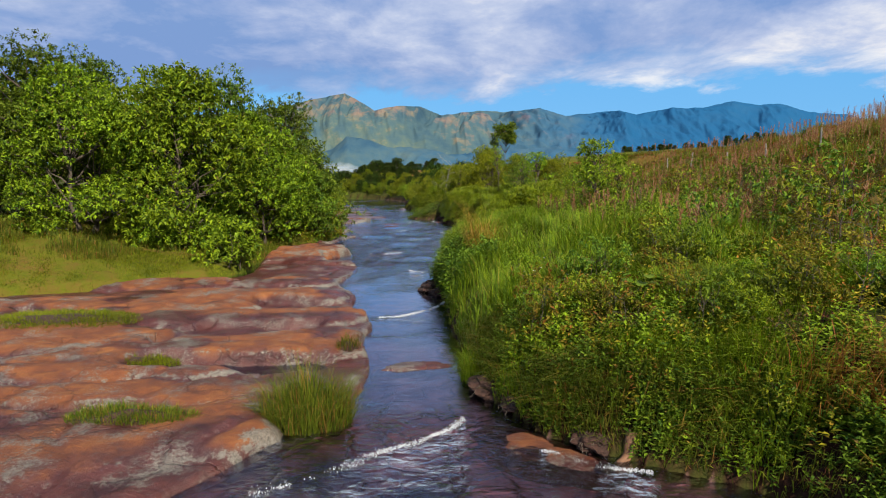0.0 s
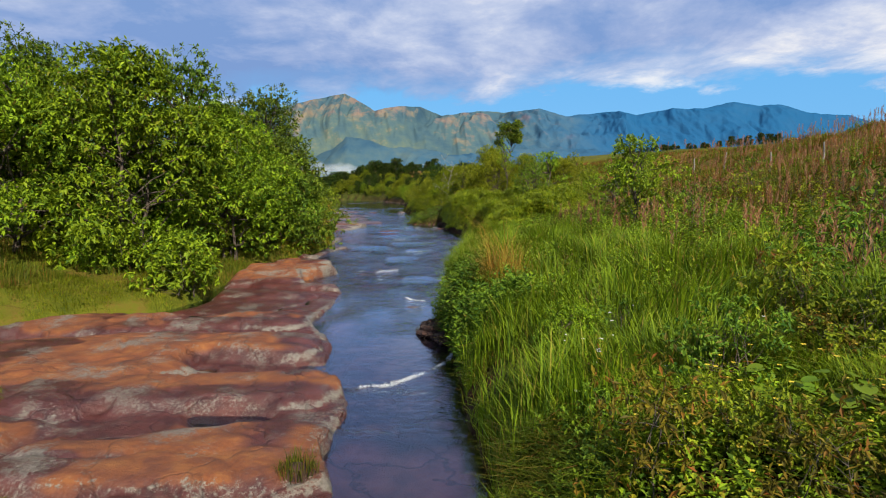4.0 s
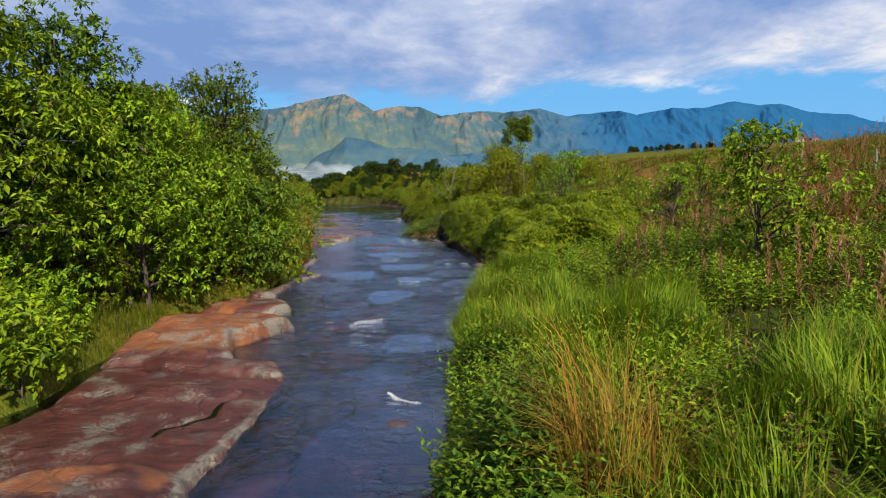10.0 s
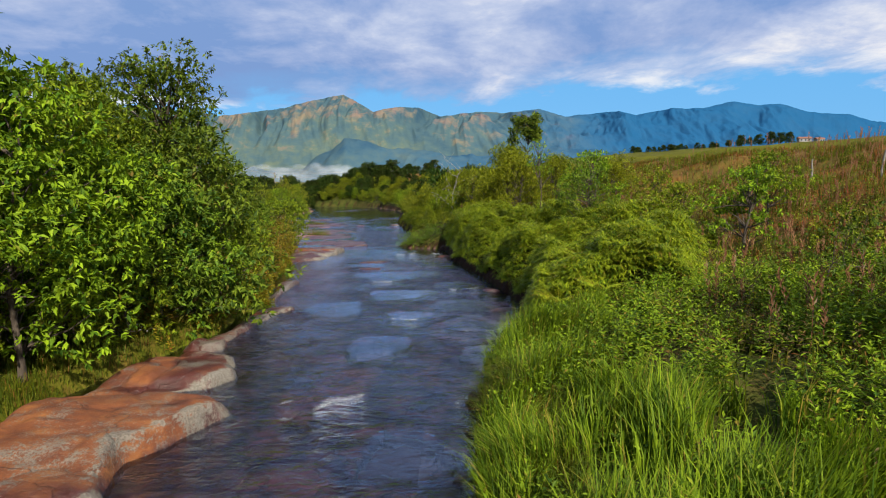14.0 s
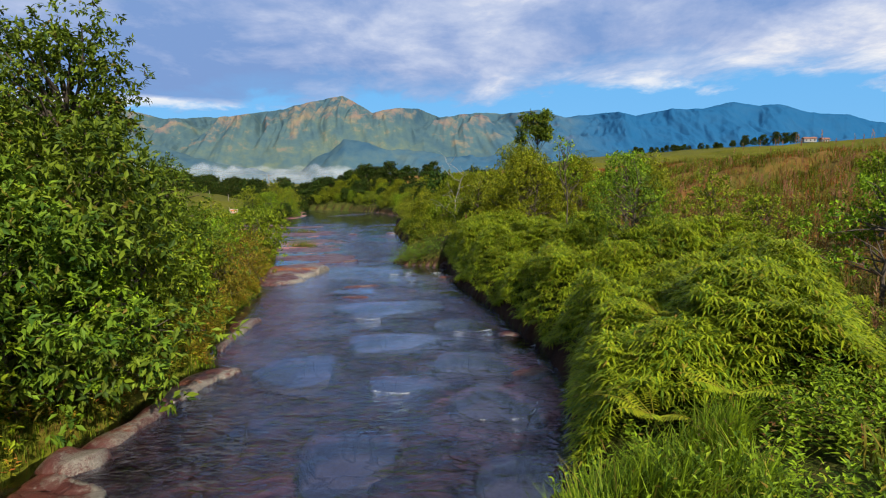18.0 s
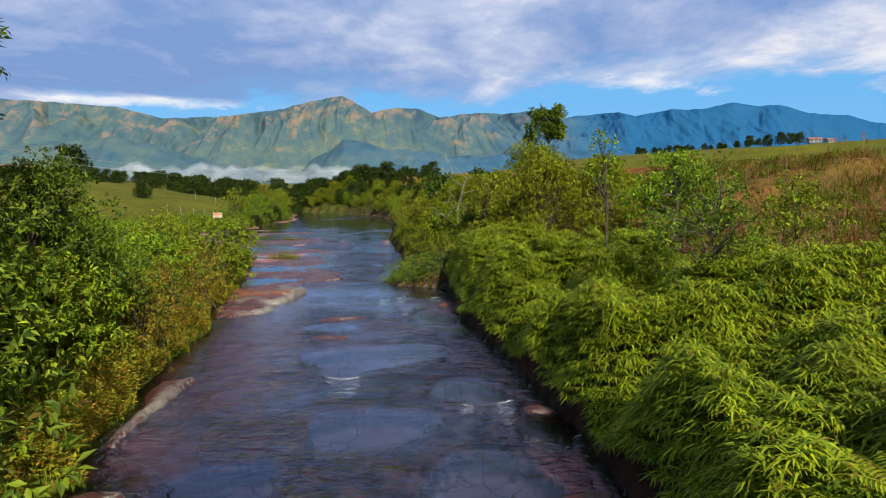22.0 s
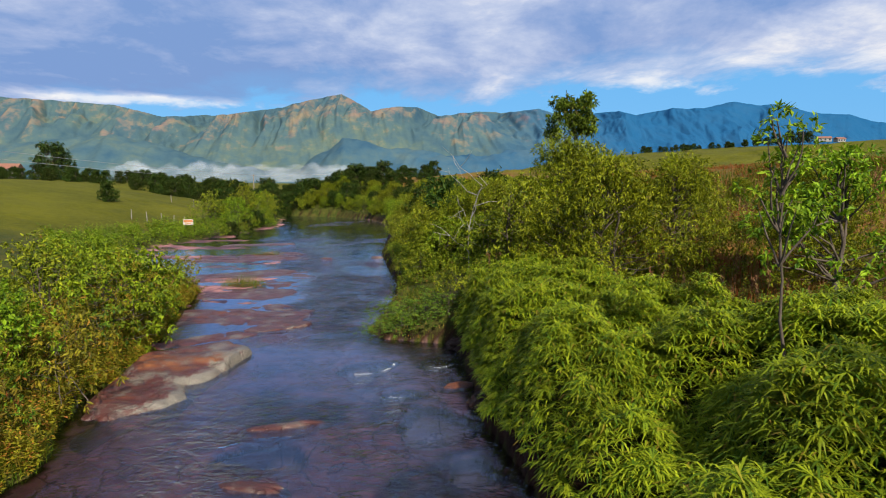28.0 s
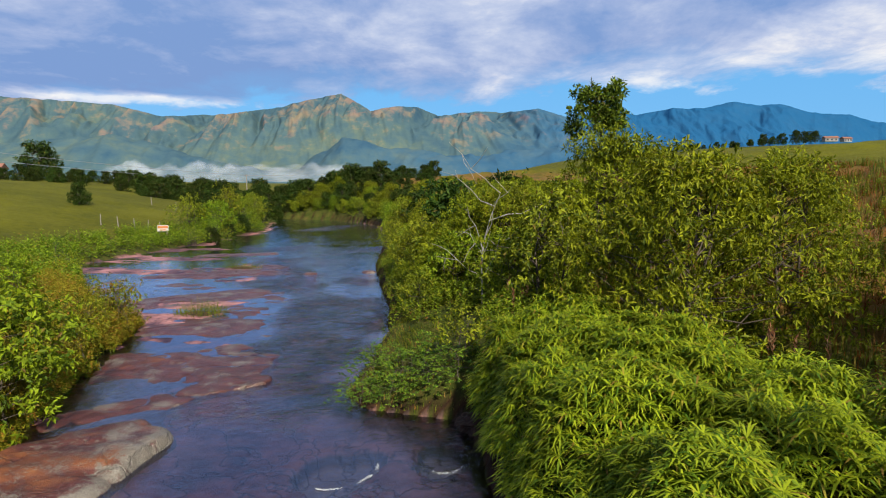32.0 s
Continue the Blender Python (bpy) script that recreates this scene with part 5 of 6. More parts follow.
def bare_tree(name, x, y, height, label, seed, bark, limbs=9):
    g = np.random.default_rng(seed)
    line = crooked(g, (0, 0, -0.2), (0.15 * height, 0, height), 9, 0.08)
    wood = [tube(line, np.linspace(1, 0.25, 9) * height * 0.009, 7)]
    for k in range(limbs):
        p = line[2 + k % 7]
        q = p + np.array([g.normal() * 0.25, g.normal() * 0.25, 0.25 + 0.2 * g.random()]) * height
        mid = crooked(g, p, q, 6, 0.12)
        wood.append(tube(mid, np.linspace(0.0045, 0.001, 6) * height, 5))
        for m in (3, 4):
            wood.append(tube(crooked(g, mid[m], mid[m] + g.normal(size=3) * 0.12 * height, 4, 0.1), np.linspace(0.003, 0.001, 4) * height, 4))
    v, f = joined(wood)
    ob = new(name, mesh_of(name, v, f, bark))
    ob.matrix_basis = at_place(x, y)
    return tagged(ob, label, "dead tree")


bare_tree("dead_tree", 0.4, 71.4, 4.2, "pale bare dead tree in the river thicket", 2, PALE_BARK)
bare_tree("bare_shrub", 10.6, 19.5, 1.4, "leafless reddish shrub in the dry grass", 4, BARK, 12)
bare_tree("bare_shrub", 6.6, 9.0, 1.2, "dry twiggy shrub leaning over the bank", 8, BARK, 14)


# ---- grass, herbs and ferns ----
def scatter(g, count, x_of, y0, y1, seed, tuft):
    y = y0 + (y1 - y0) * g.random(count * 2)
    a, b = x_of(y)
    x = a + (b - a) * g.random(len(y))
    t = fbm(x * 0.9, y * 0.9, 3, seed)
    keep = g.random(len(y)) < np.clip((t - 0.5) * 3.0 * tuft + 0.55, 0.03, 1)
    x, y, t = x[keep][:count], y[keep][:count], t[keep][:count]
    z = ground_z(x, y)
    ok = z > -0.02
    return x[ok], y[ok], z[ok], t[ok]


def grass_patch(name, label, mat, count, x_of, y0, y1, height, width, seed, lean=0.6, tuft=0.5):
    """Blades scattered over a stretch of the plan, thicker and taller in tufts."""
    g = np.random.default_rng(seed)
    x, y, z, t = scatter(g, count, x_of, y0, y1, seed, tuft)
    n = len(x)
    h = height * (0.5 + 0.9 * g.random(n)) * np.clip(0.2 + 1.7 * t, 0.5, 1.6)
    yaw = fbm(x * 0.5, y * 0.5, 2, seed + 5) * 12 + g.normal(size=n) * 0.9
    v, f = blade_arrays(np.stack([x, y, z - 0.03], 1), h, width * (0.7 + 0.6 * g.random(n)), lean * (0.3 + 0.9 * g.random(n)), yaw)
    return tagged(new(name, mesh_of(name, v, f, mat, False)), label, "grass", kind="stuff")


def herb_patch(name, label, mat, count, x_of, y0, y1, height, leaf, seed, tuft=0.8, leaves=16, narrow=0.4):
    """Leafy stems: leaves set along upright shoots."""
    g = np.random.default_rng(seed)
    x, y, z, t = scatter(g, count, x_of, y0, y1, seed, tuft)
    n = len(x)
    h = height * (0.5 + 0.8 * g.random(n)) * np.clip(0.3 + 1.5 * t, 0.5, 1.5)
    lean = g.normal(size=(n, 2)) * 0.18
    s = np.tile(np.linspace(0.25, 1.0, leaves), n)
    i = np.repeat(np.arange(n), leaves)
    base = np.stack([x[i] + lean[i, 0] * h[i] * s, y[i] + lean[i, 1] * h[i] * s, z[i] + h[i] * s], 1)
    a = s * leaves * 2.4 + i
    way = np.stack([np.cos(a), np.sin(a), 0.9 * s - 0.1], 1) + 0.25 * g.normal(size=(len(i), 3))
    size = leaf * (1.15 - 0.5 * s) * (0.7 + 0.6 * g.random(len(i)))
    v, f = leaf_arrays(base, way, np.array([[0, 0, 1.0]]) + 0.2 * g.normal(size=(len(i), 3)), size, size * narrow)
    return tagged(new(name, mesh_of(name, v, f, mat, False)), label, "plants", kind="stuff")


def fern_thicket(name, label, count, x_of, y0, y1, rise, seed, leaf=0.42, arms=9):
    """Scrambling fern: star-shaped whorls of long narrow leaflets laid over one another like thatch."""
    g = np.random.default_rng(seed)
    y = y0 + (y1 - y0) * g.random(count)
    a, b = x_of(y)
    x = a + (b - a) * g.random(count)
    d = x - right_of(y)
    z = np.maximum(ground_z(x, y), 0.12)
    mound = rise * np.clip(-0.45 + 2.7 * fbm(x * 0.6, y * 0.6, 3, seed), 0.12, 1.6) * np.clip(0.35 + d * 0.9, 0.15, 1) * np.clip((b - x) / 1.5, 0.35, 1)
    top = np.maximum(z + mound * (0.6 + 0.45 * g.random(count) ** 0.5), 0.4)
    i = np.repeat(np.arange(count), arms)
    w = np.tile(np.arange(arms) * 2 * np.pi / arms, count) + np.repeat(g.random(count) * 6.28, arms) + 0.2 * g.normal(size=count * arms)
    tip = np.repeat(g.normal(size=(count, 2)) * 0.28, arms, 0)
    slope = np.repeat(np.clip(0.8 - d, 0, 0.5), arms)
    out = np.stack([np.cos(w) - slope * 0.7, np.sin(w), 0.15 + tip[:, 0] * np.cos(w) + tip[:, 1] * np.sin(w) - 0.4 * slope], 1)
    base = np.stack([x, y, top], 1)[i]
    size = leaf * (0.6 + 0.6 * g.random(len(i)))
    way = unit(out)
    side = unit(np.cross(way, np.array([0, 0, 1.0]))) * (0.05 * size)[:, None]
    up = np.array([0, 0, 1.0])
    p1, p2 = base + way * size[:, None] * 0.5 + up * size[:, None] * 0.07, base + way * size[:, None] - up * size[:, None] * 0.24
    v = np.stack([base - side * 0.4, base + side * 0.4, p1 + side, p1 - side, p2], 1).reshape(-1, 3)
    q = np.arange(len(i))[:, None] * 5
    f = np.concatenate([q + np.array([[0, 1, 2]]), q + np.array([[0, 2, 3]]), q + np.array([[3, 2, 4]])], 1).reshape(-1, 3)
    return tagged(new(name, mesh_of(name, v, f, FERN, False)), label, "ferns", kind="stuff")


grass_patch("tall_grass", "tall bright green grass on the river bank", GRASS, 38000, lambda y: (right_of(y) + 0.1 + 1.3 * step(y, 18, 19.5) * (1 - step(y, 24, 26)), right_of(y) + np.interp(y, (12, 20, 25, 30, 35), (7.5, 7.5, 5, 3, 2.5))), 12.3, 35, 0.75, 0.02, 1, tuft=1.6)
grass_patch("bank_edge_grass", "green grass hanging over the bank's edge", GRASS_MIX, 16000, lambda y: (right_of(y) - 0.05, right_of(y) + 1.3), 7.5, 36, 0.42, 0.014, 11, 1.3, 2.0)
grass_patch("meadow_grass", "mixed green and rusty grass on the hillside", GRASS_MIX, 62000, lambda y: (right_of(y) + 4.0, right_of(y) + 24 + y * 0.1), 13, 90, 0.42, 0.03, 2, tuft=1.4)
grass_patch("dry_grass", "rust and straw coloured dry grass on the hillside", GRASS_DRY, 60000, lambda y: (right_of(y) + 8, right_of(y) + 32 + y * 0.1), 12, 120, 0.32, 0.03, 3, 0.9, 1.3)
grass_patch("short_lawn", "short yellow-green lawn beside the rocks", MOSS, 70000, lambda y: (turf_of(y) - 11, turf_of(y) - 0.02), 18.5, 36, 0.11, 0.016, 4, tuft=1.0)
grass_patch("lawn_edge_grass", "taller green grass under the trees", GRASS_MIX, 16000, lambda y: (turf_of(y) - 14, turf_of(y) - 3.5), 22, 34, 0.28, 0.016, 14, tuft=1.4)
grass_patch("shore_grass", "mixed grass along the lawn's stony edge", GRASS_MIX, 9000, lambda y: (turf_of(y) - 2.6, turf_of(y) + 0.25), 28, 46, 0.26, 0.013, 15, 0.9, 1.2)
grass_patch("bank_grass", "green grass fringe along the wooded bank", GRASS_MIX, 30000, lambda y: (turf_of(y) - 5, turf_of(y) + 0.1), 26, 100, 0.32, 0.02, 5)
grass_patch("islet_grass", "dense low grass on the jutting bank", GRASS_MIX, 22000, lambda y: (right_of(y) + 0.02, right_of(y) + 3.5), 65.5, 100, 0.16, 0.02, 12, 1.3)
herb_patch("bank_herbs", "leafy green herbs crowding the river bank", HERB, 6800, lambda y: (right_of(y) + 0.1, right_of(y) + 11), 16, 37, 0.6, 0.14, 6, tuft=2.2, leaves=14)
herb_patch("near_bank_herbs", "leafy green herbs over dark earth", HERB, 3800, lambda y: (right_of(y) + 0.02, right_of(y) + 8), 3, 13.5, 0.34, 0.11, 16, tuft=3.0, leaves=12, narrow=0.55)
herb_patch("waterline_herbs", "small dark leafy herbs hanging to the waterline", LEAF_DARK, 1500, lambda y: (right_of(y) - 0.1, right_of(y) + 0.9), 5.5, 12.5, 0.4, 0.10, 46, tuft=1.0, leaves=14, narrow=0.5)
grass_patch("waterline_grass", "rusty and green grass trailing to the waterline", GRASS_MIX, 7000, lambda y: (right_of(y) - 0.12, right_of(y) + 0.8), 5.5, 14, 0.3, 0.012, 47, 1.4, 1.5)
herb_patch("yellowing_herbs", "yellowing broad-leaved herbs over dark earth", HERB_DRY, 900, lambda y: (right_of(y) + 0.3, right_of(y) + 9), 3, 14, 0.38, 0.11, 26, tuft=3.0, leaves=12, narrow=0.5)
grass_patch("near_bank_grass", "bright grass in loose tufts over dark earth", GRASS, 30000, lambda y: (right_of(y) + 0.0, right_of(y) + 7), 7, 15, 0.42, 0.014, 36, 1.2, 3.0)
grass_patch("dead_stems", "rusty dead stems and straw on the near bank", GRASS_DRY, 5000, lambda y: (right_of(y) + 0.3, right_of(y) + 6), 3.5, 7.6, 0.6, 0.012, 27, 1.3, 1.6)
herb_patch("dark_edge_herbs", "dark leafy herbs hanging over the bank's edge", LEAF_DARK, 1800, lambda y: (right_of(y) - 0.05, right_of(y) + 1.6), 17, 26, 0.7, 0.16, 37, tuft=1.0, narrow=0.5)
herb_patch("brown_weeds", "half-dry brownish weeds between the grass", BROWN_LEAF, 2600, lambda y: (right_of(y) + 2, right_of(y) + 16), 14, 60, 0.6, 0.12, 38, tuft=2.5, narrow=0.3)
herb_patch("hill_herbs", "leafy weeds scattered over the hillside", HERB, 4800, lambda y: (right_of(y) + 6, right_of(y) + 28), 8, 80, 0.5, 0.17, 7, leaves=12)
herb_patch("left_bank_herbs", "yellow-green herbs along the wooded bank", HERB_DRY, 7000, lambda y: (turf_of(y) - 5.0, turf_of(y) + 0.15), 37, 90, 0.65, 0.15, 8)
herb_patch("bank_fringe_herbs", "low yellowing herbs trailing to the waterline", HERB_DRY, 5500, lambda y: (turf_of(y) - 1.4, turf_of(y) + 0.35), 44, 82, 0.4, 0.12, 28, tuft=0.5)
grass_patch("bank_fringe_grass", "soft green grass trailing to the waterline", GRASS, 14000, lambda y: (turf_of(y) - 1.4, turf_of(y) + 0.3), 38, 82, 0.3, 0.014, 29, 1.1)
herb_patch("thicket_herbs", "leafy undergrowth along the jutting bank", HERB, 3500, lambda y: (right_of(y) + 0.3 + 4 * (1 - step(y, 70, 73)), right_of(y) + 8), 65, 92, 0.7, 0.17, 18)
fern_thicket("fern_thicket", "bright green scrambling ferns covering the river bank", 24000, lambda y: (right_of(y) + 0.12, right_of(y) + np.interp(y, (33, 37, 46, 56, 64, 66), (4, 6, 8.5, 8, 5, 3))), 36.0, 65.5, 1.25, 9, 0.33, 12)


# ---- tufts, roots and single plants ----
def grass_tuft(name, x, y, rx, ry, height, count, mat, label, seed, lift=0.12):
    """A tuft: a low earthy mound with blades that lean outwards."""
    g = np.random.default_rng(seed)
    root = new(name)
    u, w = np.meshgrid(np.linspace(0, 2 * np.pi, 20, endpoint=False), np.linspace(0, 1, 6), indexing="ij")
    edge = 1 + 0.18 * np.sin(3 * u + seed) + 0.1 * np.sin(5 * u)
    v = np.stack([rx * w * edge * np.cos(u), ry * w * edge * np.sin(u), lift * np.sqrt(np.clip(1 - w ** 2, 0, 1)) - 0.3 * w ** 2], -1).reshape(-1, 3)
    k, j = np.arange(20)[:, None] * 6, np.arange(5)[None, :]
    kn = np.roll(np.arange(20), -1)[:, None] * 6
    child("sod", mesh_of("sod", v, np.stack([k + j, k + j + 1, kn + j + 1, kn + j], -1).reshape(-1, 4), EARTH), root)
    a, r = g.random(count) * 6.28, np.sqrt(g.random(count))
    base = np.stack([rx * r * np.cos(a), ry * r * np.sin(a), lift * np.sqrt(1 - r * r * 0.98) - 0.08], 1)
    v, f = blade_arrays(base, height * (0.3 + 0.9 * g.random(count) ** 1.5) * (0.1 + 1.8 * fbm(base[:, 0] * 5, base[:, 1] * 5, 3, seed)) * (1.15 - 0.35 * r), np.full(count, 0.010), 0.3 + 1.1 * r * g.random(count), a + 0.9 * g.normal(size=count))
    child("grass", mesh_of("grass", v, f, mat, False), root)["kind"] = "stuff"
    z = float(ground_z(np.array([x]), np.array([y]))[0])
    root.matrix_basis = pose(x, y, max(z, 0.02) if x > -1.3 or y > 36 else max(shelf_z(x, y), 0.0) + 0.02)
    return tagged(root, label, "grass tuft", group="grass tufts")


for k, (x, y, rx, ry, h, n, mat) in enumerate(((-2.3, 9.4, 0.75, 0.6, 0.8, 3600, GRASS_MIX), (0.75, 11.5, 0.38, 0.35, 0.6, 1500, GRASS), (-10.4, 15.2, 2.2, 1.25, 0.13, 9000, MOSS), (-13.2, 12.8, 0.9, 0.5, 0.14, 2600, MOSS),
                                               (-6.7, 12.3, 0.9, 0.35, 0.14, 2600, MOSS), (-5.0, 8.9, 1.1, 0.3, 0.16, 2600, GRASS_MIX), (1.5, 19.6, 0.55, 0.5, 1.75, 1000, STRAW), (1.6, 20.2, 0.5, 0.5, 1.1, 500, GRASS),
                                               (-17.0, 96, 1.6, 0.7, 0.5, 700, GRASS_MIX), (-13.5, 79.5, 1.4, 0.9, 0.7, 900, GRASS_MIX), (-2.2, 12.9, 0.3, 0.25, 0.35, 250, GRASS_MIX), (3.2, 56.5, 0.6, 0.6, 1.3, 500, GRASS_MIX))):
    grass_tuft("grass_tuft", x, y, rx, ry, h, n, mat, ("dense reedy grass tuft rooted on the bank" if h > 0.3 else "low mossy grass cushion on the bare rock"), k + 3)


def root_clump(name, x, y, size, label, seed):
    """Dark earth washed out under the bank, with hanging rootlets."""
    g = np.random.default_rng(seed)
    root = new(name)
    bm = bmesh.new()
    bmesh.ops.create_icosphere(bm, subdivisions=4, radius=1)
    for vert in bm.verts:
        n = noise.noise(vert.co * 2.1 + Vector((seed, 0, 0))) * 0.35 + noise.noise(vert.co * 6) * 0.14
        vert.co = Vector((vert.co.x * 1.1, vert.co.y * 1.2, vert.co.z * 0.62)) * (1 + n) * size
    me = bpy.data.meshes.new("soil")
    bm.to_mesh(me)
    bm.free()
    me.materials.append(EARTH)
    child("soil", me, root)
    lines = []
    for k in range(40):
        d = unit(g.normal(size=3) * np.array([1, 1, 0.4]))
        lines.append(tube(crooked(g, d * size * 0.8, d * size * (1.2 + 0.3 * g.random()) + np.array([0, 0, -0.35 * size]), 5, 0.25), np.linspace(0.010, 0.004, 5), 4))
    v, f = joined(lines)
    child("rootlets", mesh_of("rootlets", v, f, BARK), root)["kind"] = "stuff"
    root.matrix_basis = pose(x, y, 0.1)
    return tagged(root, label, "roots", group="root clumps")


for k, (x, y, s) in enumerate(((1.0, 10.8, 0.42), (1.4, 10.0, 0.32), (-0.35, 21.4, 0.5), (0.0, 20.6, 0.35), (2.3, 8.5, 0.3), (0.35, 33.2, 0.3), (1.6, 36.2, 0.35), (-0.2, 65.4, 0.45), (0.3, 59.5, 0.4))):
    root_clump("root_clump", x, y, s, "dark reddish root clump washed bare at the waterline", k + 1)


def fern_plant(name, x, y, height, fronds, length, label, seed, turn=0.0):
    """A fern of feathered fronds that arch out from one foot."""
    g = np.random.default_rng(seed)
    root = new(name)
    for k in range(fronds):
        a = turn + (k - fronds / 2) * 0.75 + g.normal() * 0.15
        t = np.linspace(0, 1, 22)
        out, up = np.array([math.cos(a), math.sin(a), 0]), np.array([0, 0, 1.0])
        line = t[:, None] * out * length + up * (0.55 * np.sin(t * 2.2) * length * 0.5)[:, None]
        side = np.array([-math.sin(a), math.cos(a), 0])
        pin = 0.2 * length * np.sin(np.clip(t * 1.15 + 0.12, 0, 1) * np.pi) ** 0.7
        pieces = []
        for sgn in (1, -1):
            way = side * sgn + out * 0.35 - up * 0.25
            v, f = leaf_arrays(line[3:], np.repeat(way[None], 19, 0) + 0.05 * g.normal(size=(19, 3)), np.repeat(up[None], 19, 0), pin[3:], np.full(19, 0.045 * length))
            pieces.append((v, f))
        stalk, quads = tube(line, np.linspace(0.008, 0.002, 22), 4)
        pieces.append((stalk, np.concatenate([quads[:, [0, 1, 2]], quads[:, [0, 2, 3]]])))
        v, f = joined(pieces)
        child("frond", mesh_of("frond", v, f, FERN, False), root)
    z = float(ground_z(np.array([x]), np.array([y]))[0])
    root.matrix_basis = pose(x, y, z + height)
    return tagged(root, label, "fern", group="feathery ferns")


for k, (x, y, h, n, ln, turn) in enumerate(((2.5, 35.3, 0.8, 6, 0.95, 3.6), (3.7, 35.4, 0.8, 6, 1.0, 4.2), (2.9, 37.3, 1.2, 6, 0.9, 3.4), (3.9, 37.5, 1.25, 6, 0.9, 4.0), (3.8, 38.5, 1.3, 6, 0.85, 3.6), (-12.2, 58.2, 0.8, 5, 0.8, 5.5), (-13, 64.4, 0.7, 5, 0.7, 5.6))):
    fern_plant("feather_fern", x, y, h, n, ln, "arching bright yellow-green feathery fern", k + 2, turn)


def heart_leaf_plant(x, y, height, leaves, size, seed):
    """A rank herb with a few big heart-shaped leaves on long stalks."""
    g = np.random.default_rng(seed)
    root = new("heart_leaf_plant")
    for k in range(leaves):
        a = k * 2.4 + seed
        tip = np.array([math.cos(a) * 0.32 * g.random() ** 0.5, math.sin(a) * 0.32 * g.random() ** 0.5, height * (0.65 + 0.5 * g.random())])
        stalk = child("stalk", mesh_of("stalk", *tube(crooked(g, (0, 0, -0.1), tip, 5, 0.08), np.linspace(0.008, 0.004, 5), 5), HERB), root)
        n = 14
        w = np.linspace(0, 2 * np.pi, n, endpoint=False)
        r = size * (0.62 + 0.30 * np.cos(w) - 0.22 * np.exp(-((np.abs(w - np.pi)) / 0.35) ** 2)) * (0.8 + 0.4 * g.random())
        out = np.array([math.cos(a), math.sin(a), -0.25])
        side = np.array([-math.sin(a), math.cos(a), 0.1 * g.normal()])
        lift = np.array([0.15 * math.cos(a), 0.15 * math.sin(a), 1.0])
        rim = tip + out * (r * np.cos(w))[:, None] + side * (r * 1.05 * np.sin(w))[:, None] + lift * (0.22 * r * np.abs(np.sin(w)))[:, None]
        v = np.concatenate([tip[None], rim])
        f = np.array([[0, 1 + i, 1 + (i + 1) % n] for i in range(n)])
        child("leaf", mesh_of("leaf", v, f, LEAF_DARK, True), stalk)
    root.matrix_basis = at_place(x, y)
    return tagged(root, "rank herb with large heart-shaped dark green leaves", "plant", group="heart-leaved plants")


for k, (x, y, h, n) in enumerate(((3.5, 11.4, 0.6, 12), (3.9, 11.0, 0.55, 9), (1.0, 18.9, 0.9, 9), (0.9, 19.8, 0.8, 8), (-10.2, 27.6, 0.7, 8))):
    heart_leaf_plant(x, y, h, n, 0.15, k + 5)


def blossoms(name, label, mat, spots, seed):
    """Small five-petalled flowers on the herbs."""
    g = np.random.default_rng(seed)
    base = []
    for x, y, h, n, r in spots:
        p = np.stack([x + g.normal(size=n) * r, y + g.normal(size=n) * r, np.zeros(n)], 1)
        p[:, 2] = ground_z(p[:, 0], p[:, 1]) + h * (0.7 + 0.5 * g.random(n))
        base.append(p)
    base = np.repeat(np.concatenate(base), 5, 0)
    n = len(base)
    a = np.tile(np.arange(5) * 1.257, n // 5)
    v, f = leaf_arrays(base, np.stack([np.cos(a), np.sin(a), 0.3 + 0 * a], 1), np.tile(np.array([[0, -0.3, 1.0]]), (n, 1)), np.full(n, 0.035), np.full(n, 0.026))
    tagged(new(name, mesh_of(name, v, f, mat, False)), label, "flowers", kind="stuff")


blossoms("yellow_flowers", "small yellow flowers among the bank herbs", PETAL_YELLOW, ((3.2, 11.6, 0.5, 22, 0.5), (4.2, 12.4, 0.6, 18, 0.5), (2.6, 10.6, 0.4, 14, 0.35), (4.4, 10.6, 0.5, 12, 0.3)), 3)
blossoms("white_flowers", "small whitish flower heads in the tall grass", PETAL_WHITE, ((1.9, 13.4, 0.5, 14, 0.5), (2.2, 15, 0.5, 12, 0.5), (3.2, 14, 0.5, 8, 0.5), (-9.9, 37, 0.4, 8, 0.6)), 4)


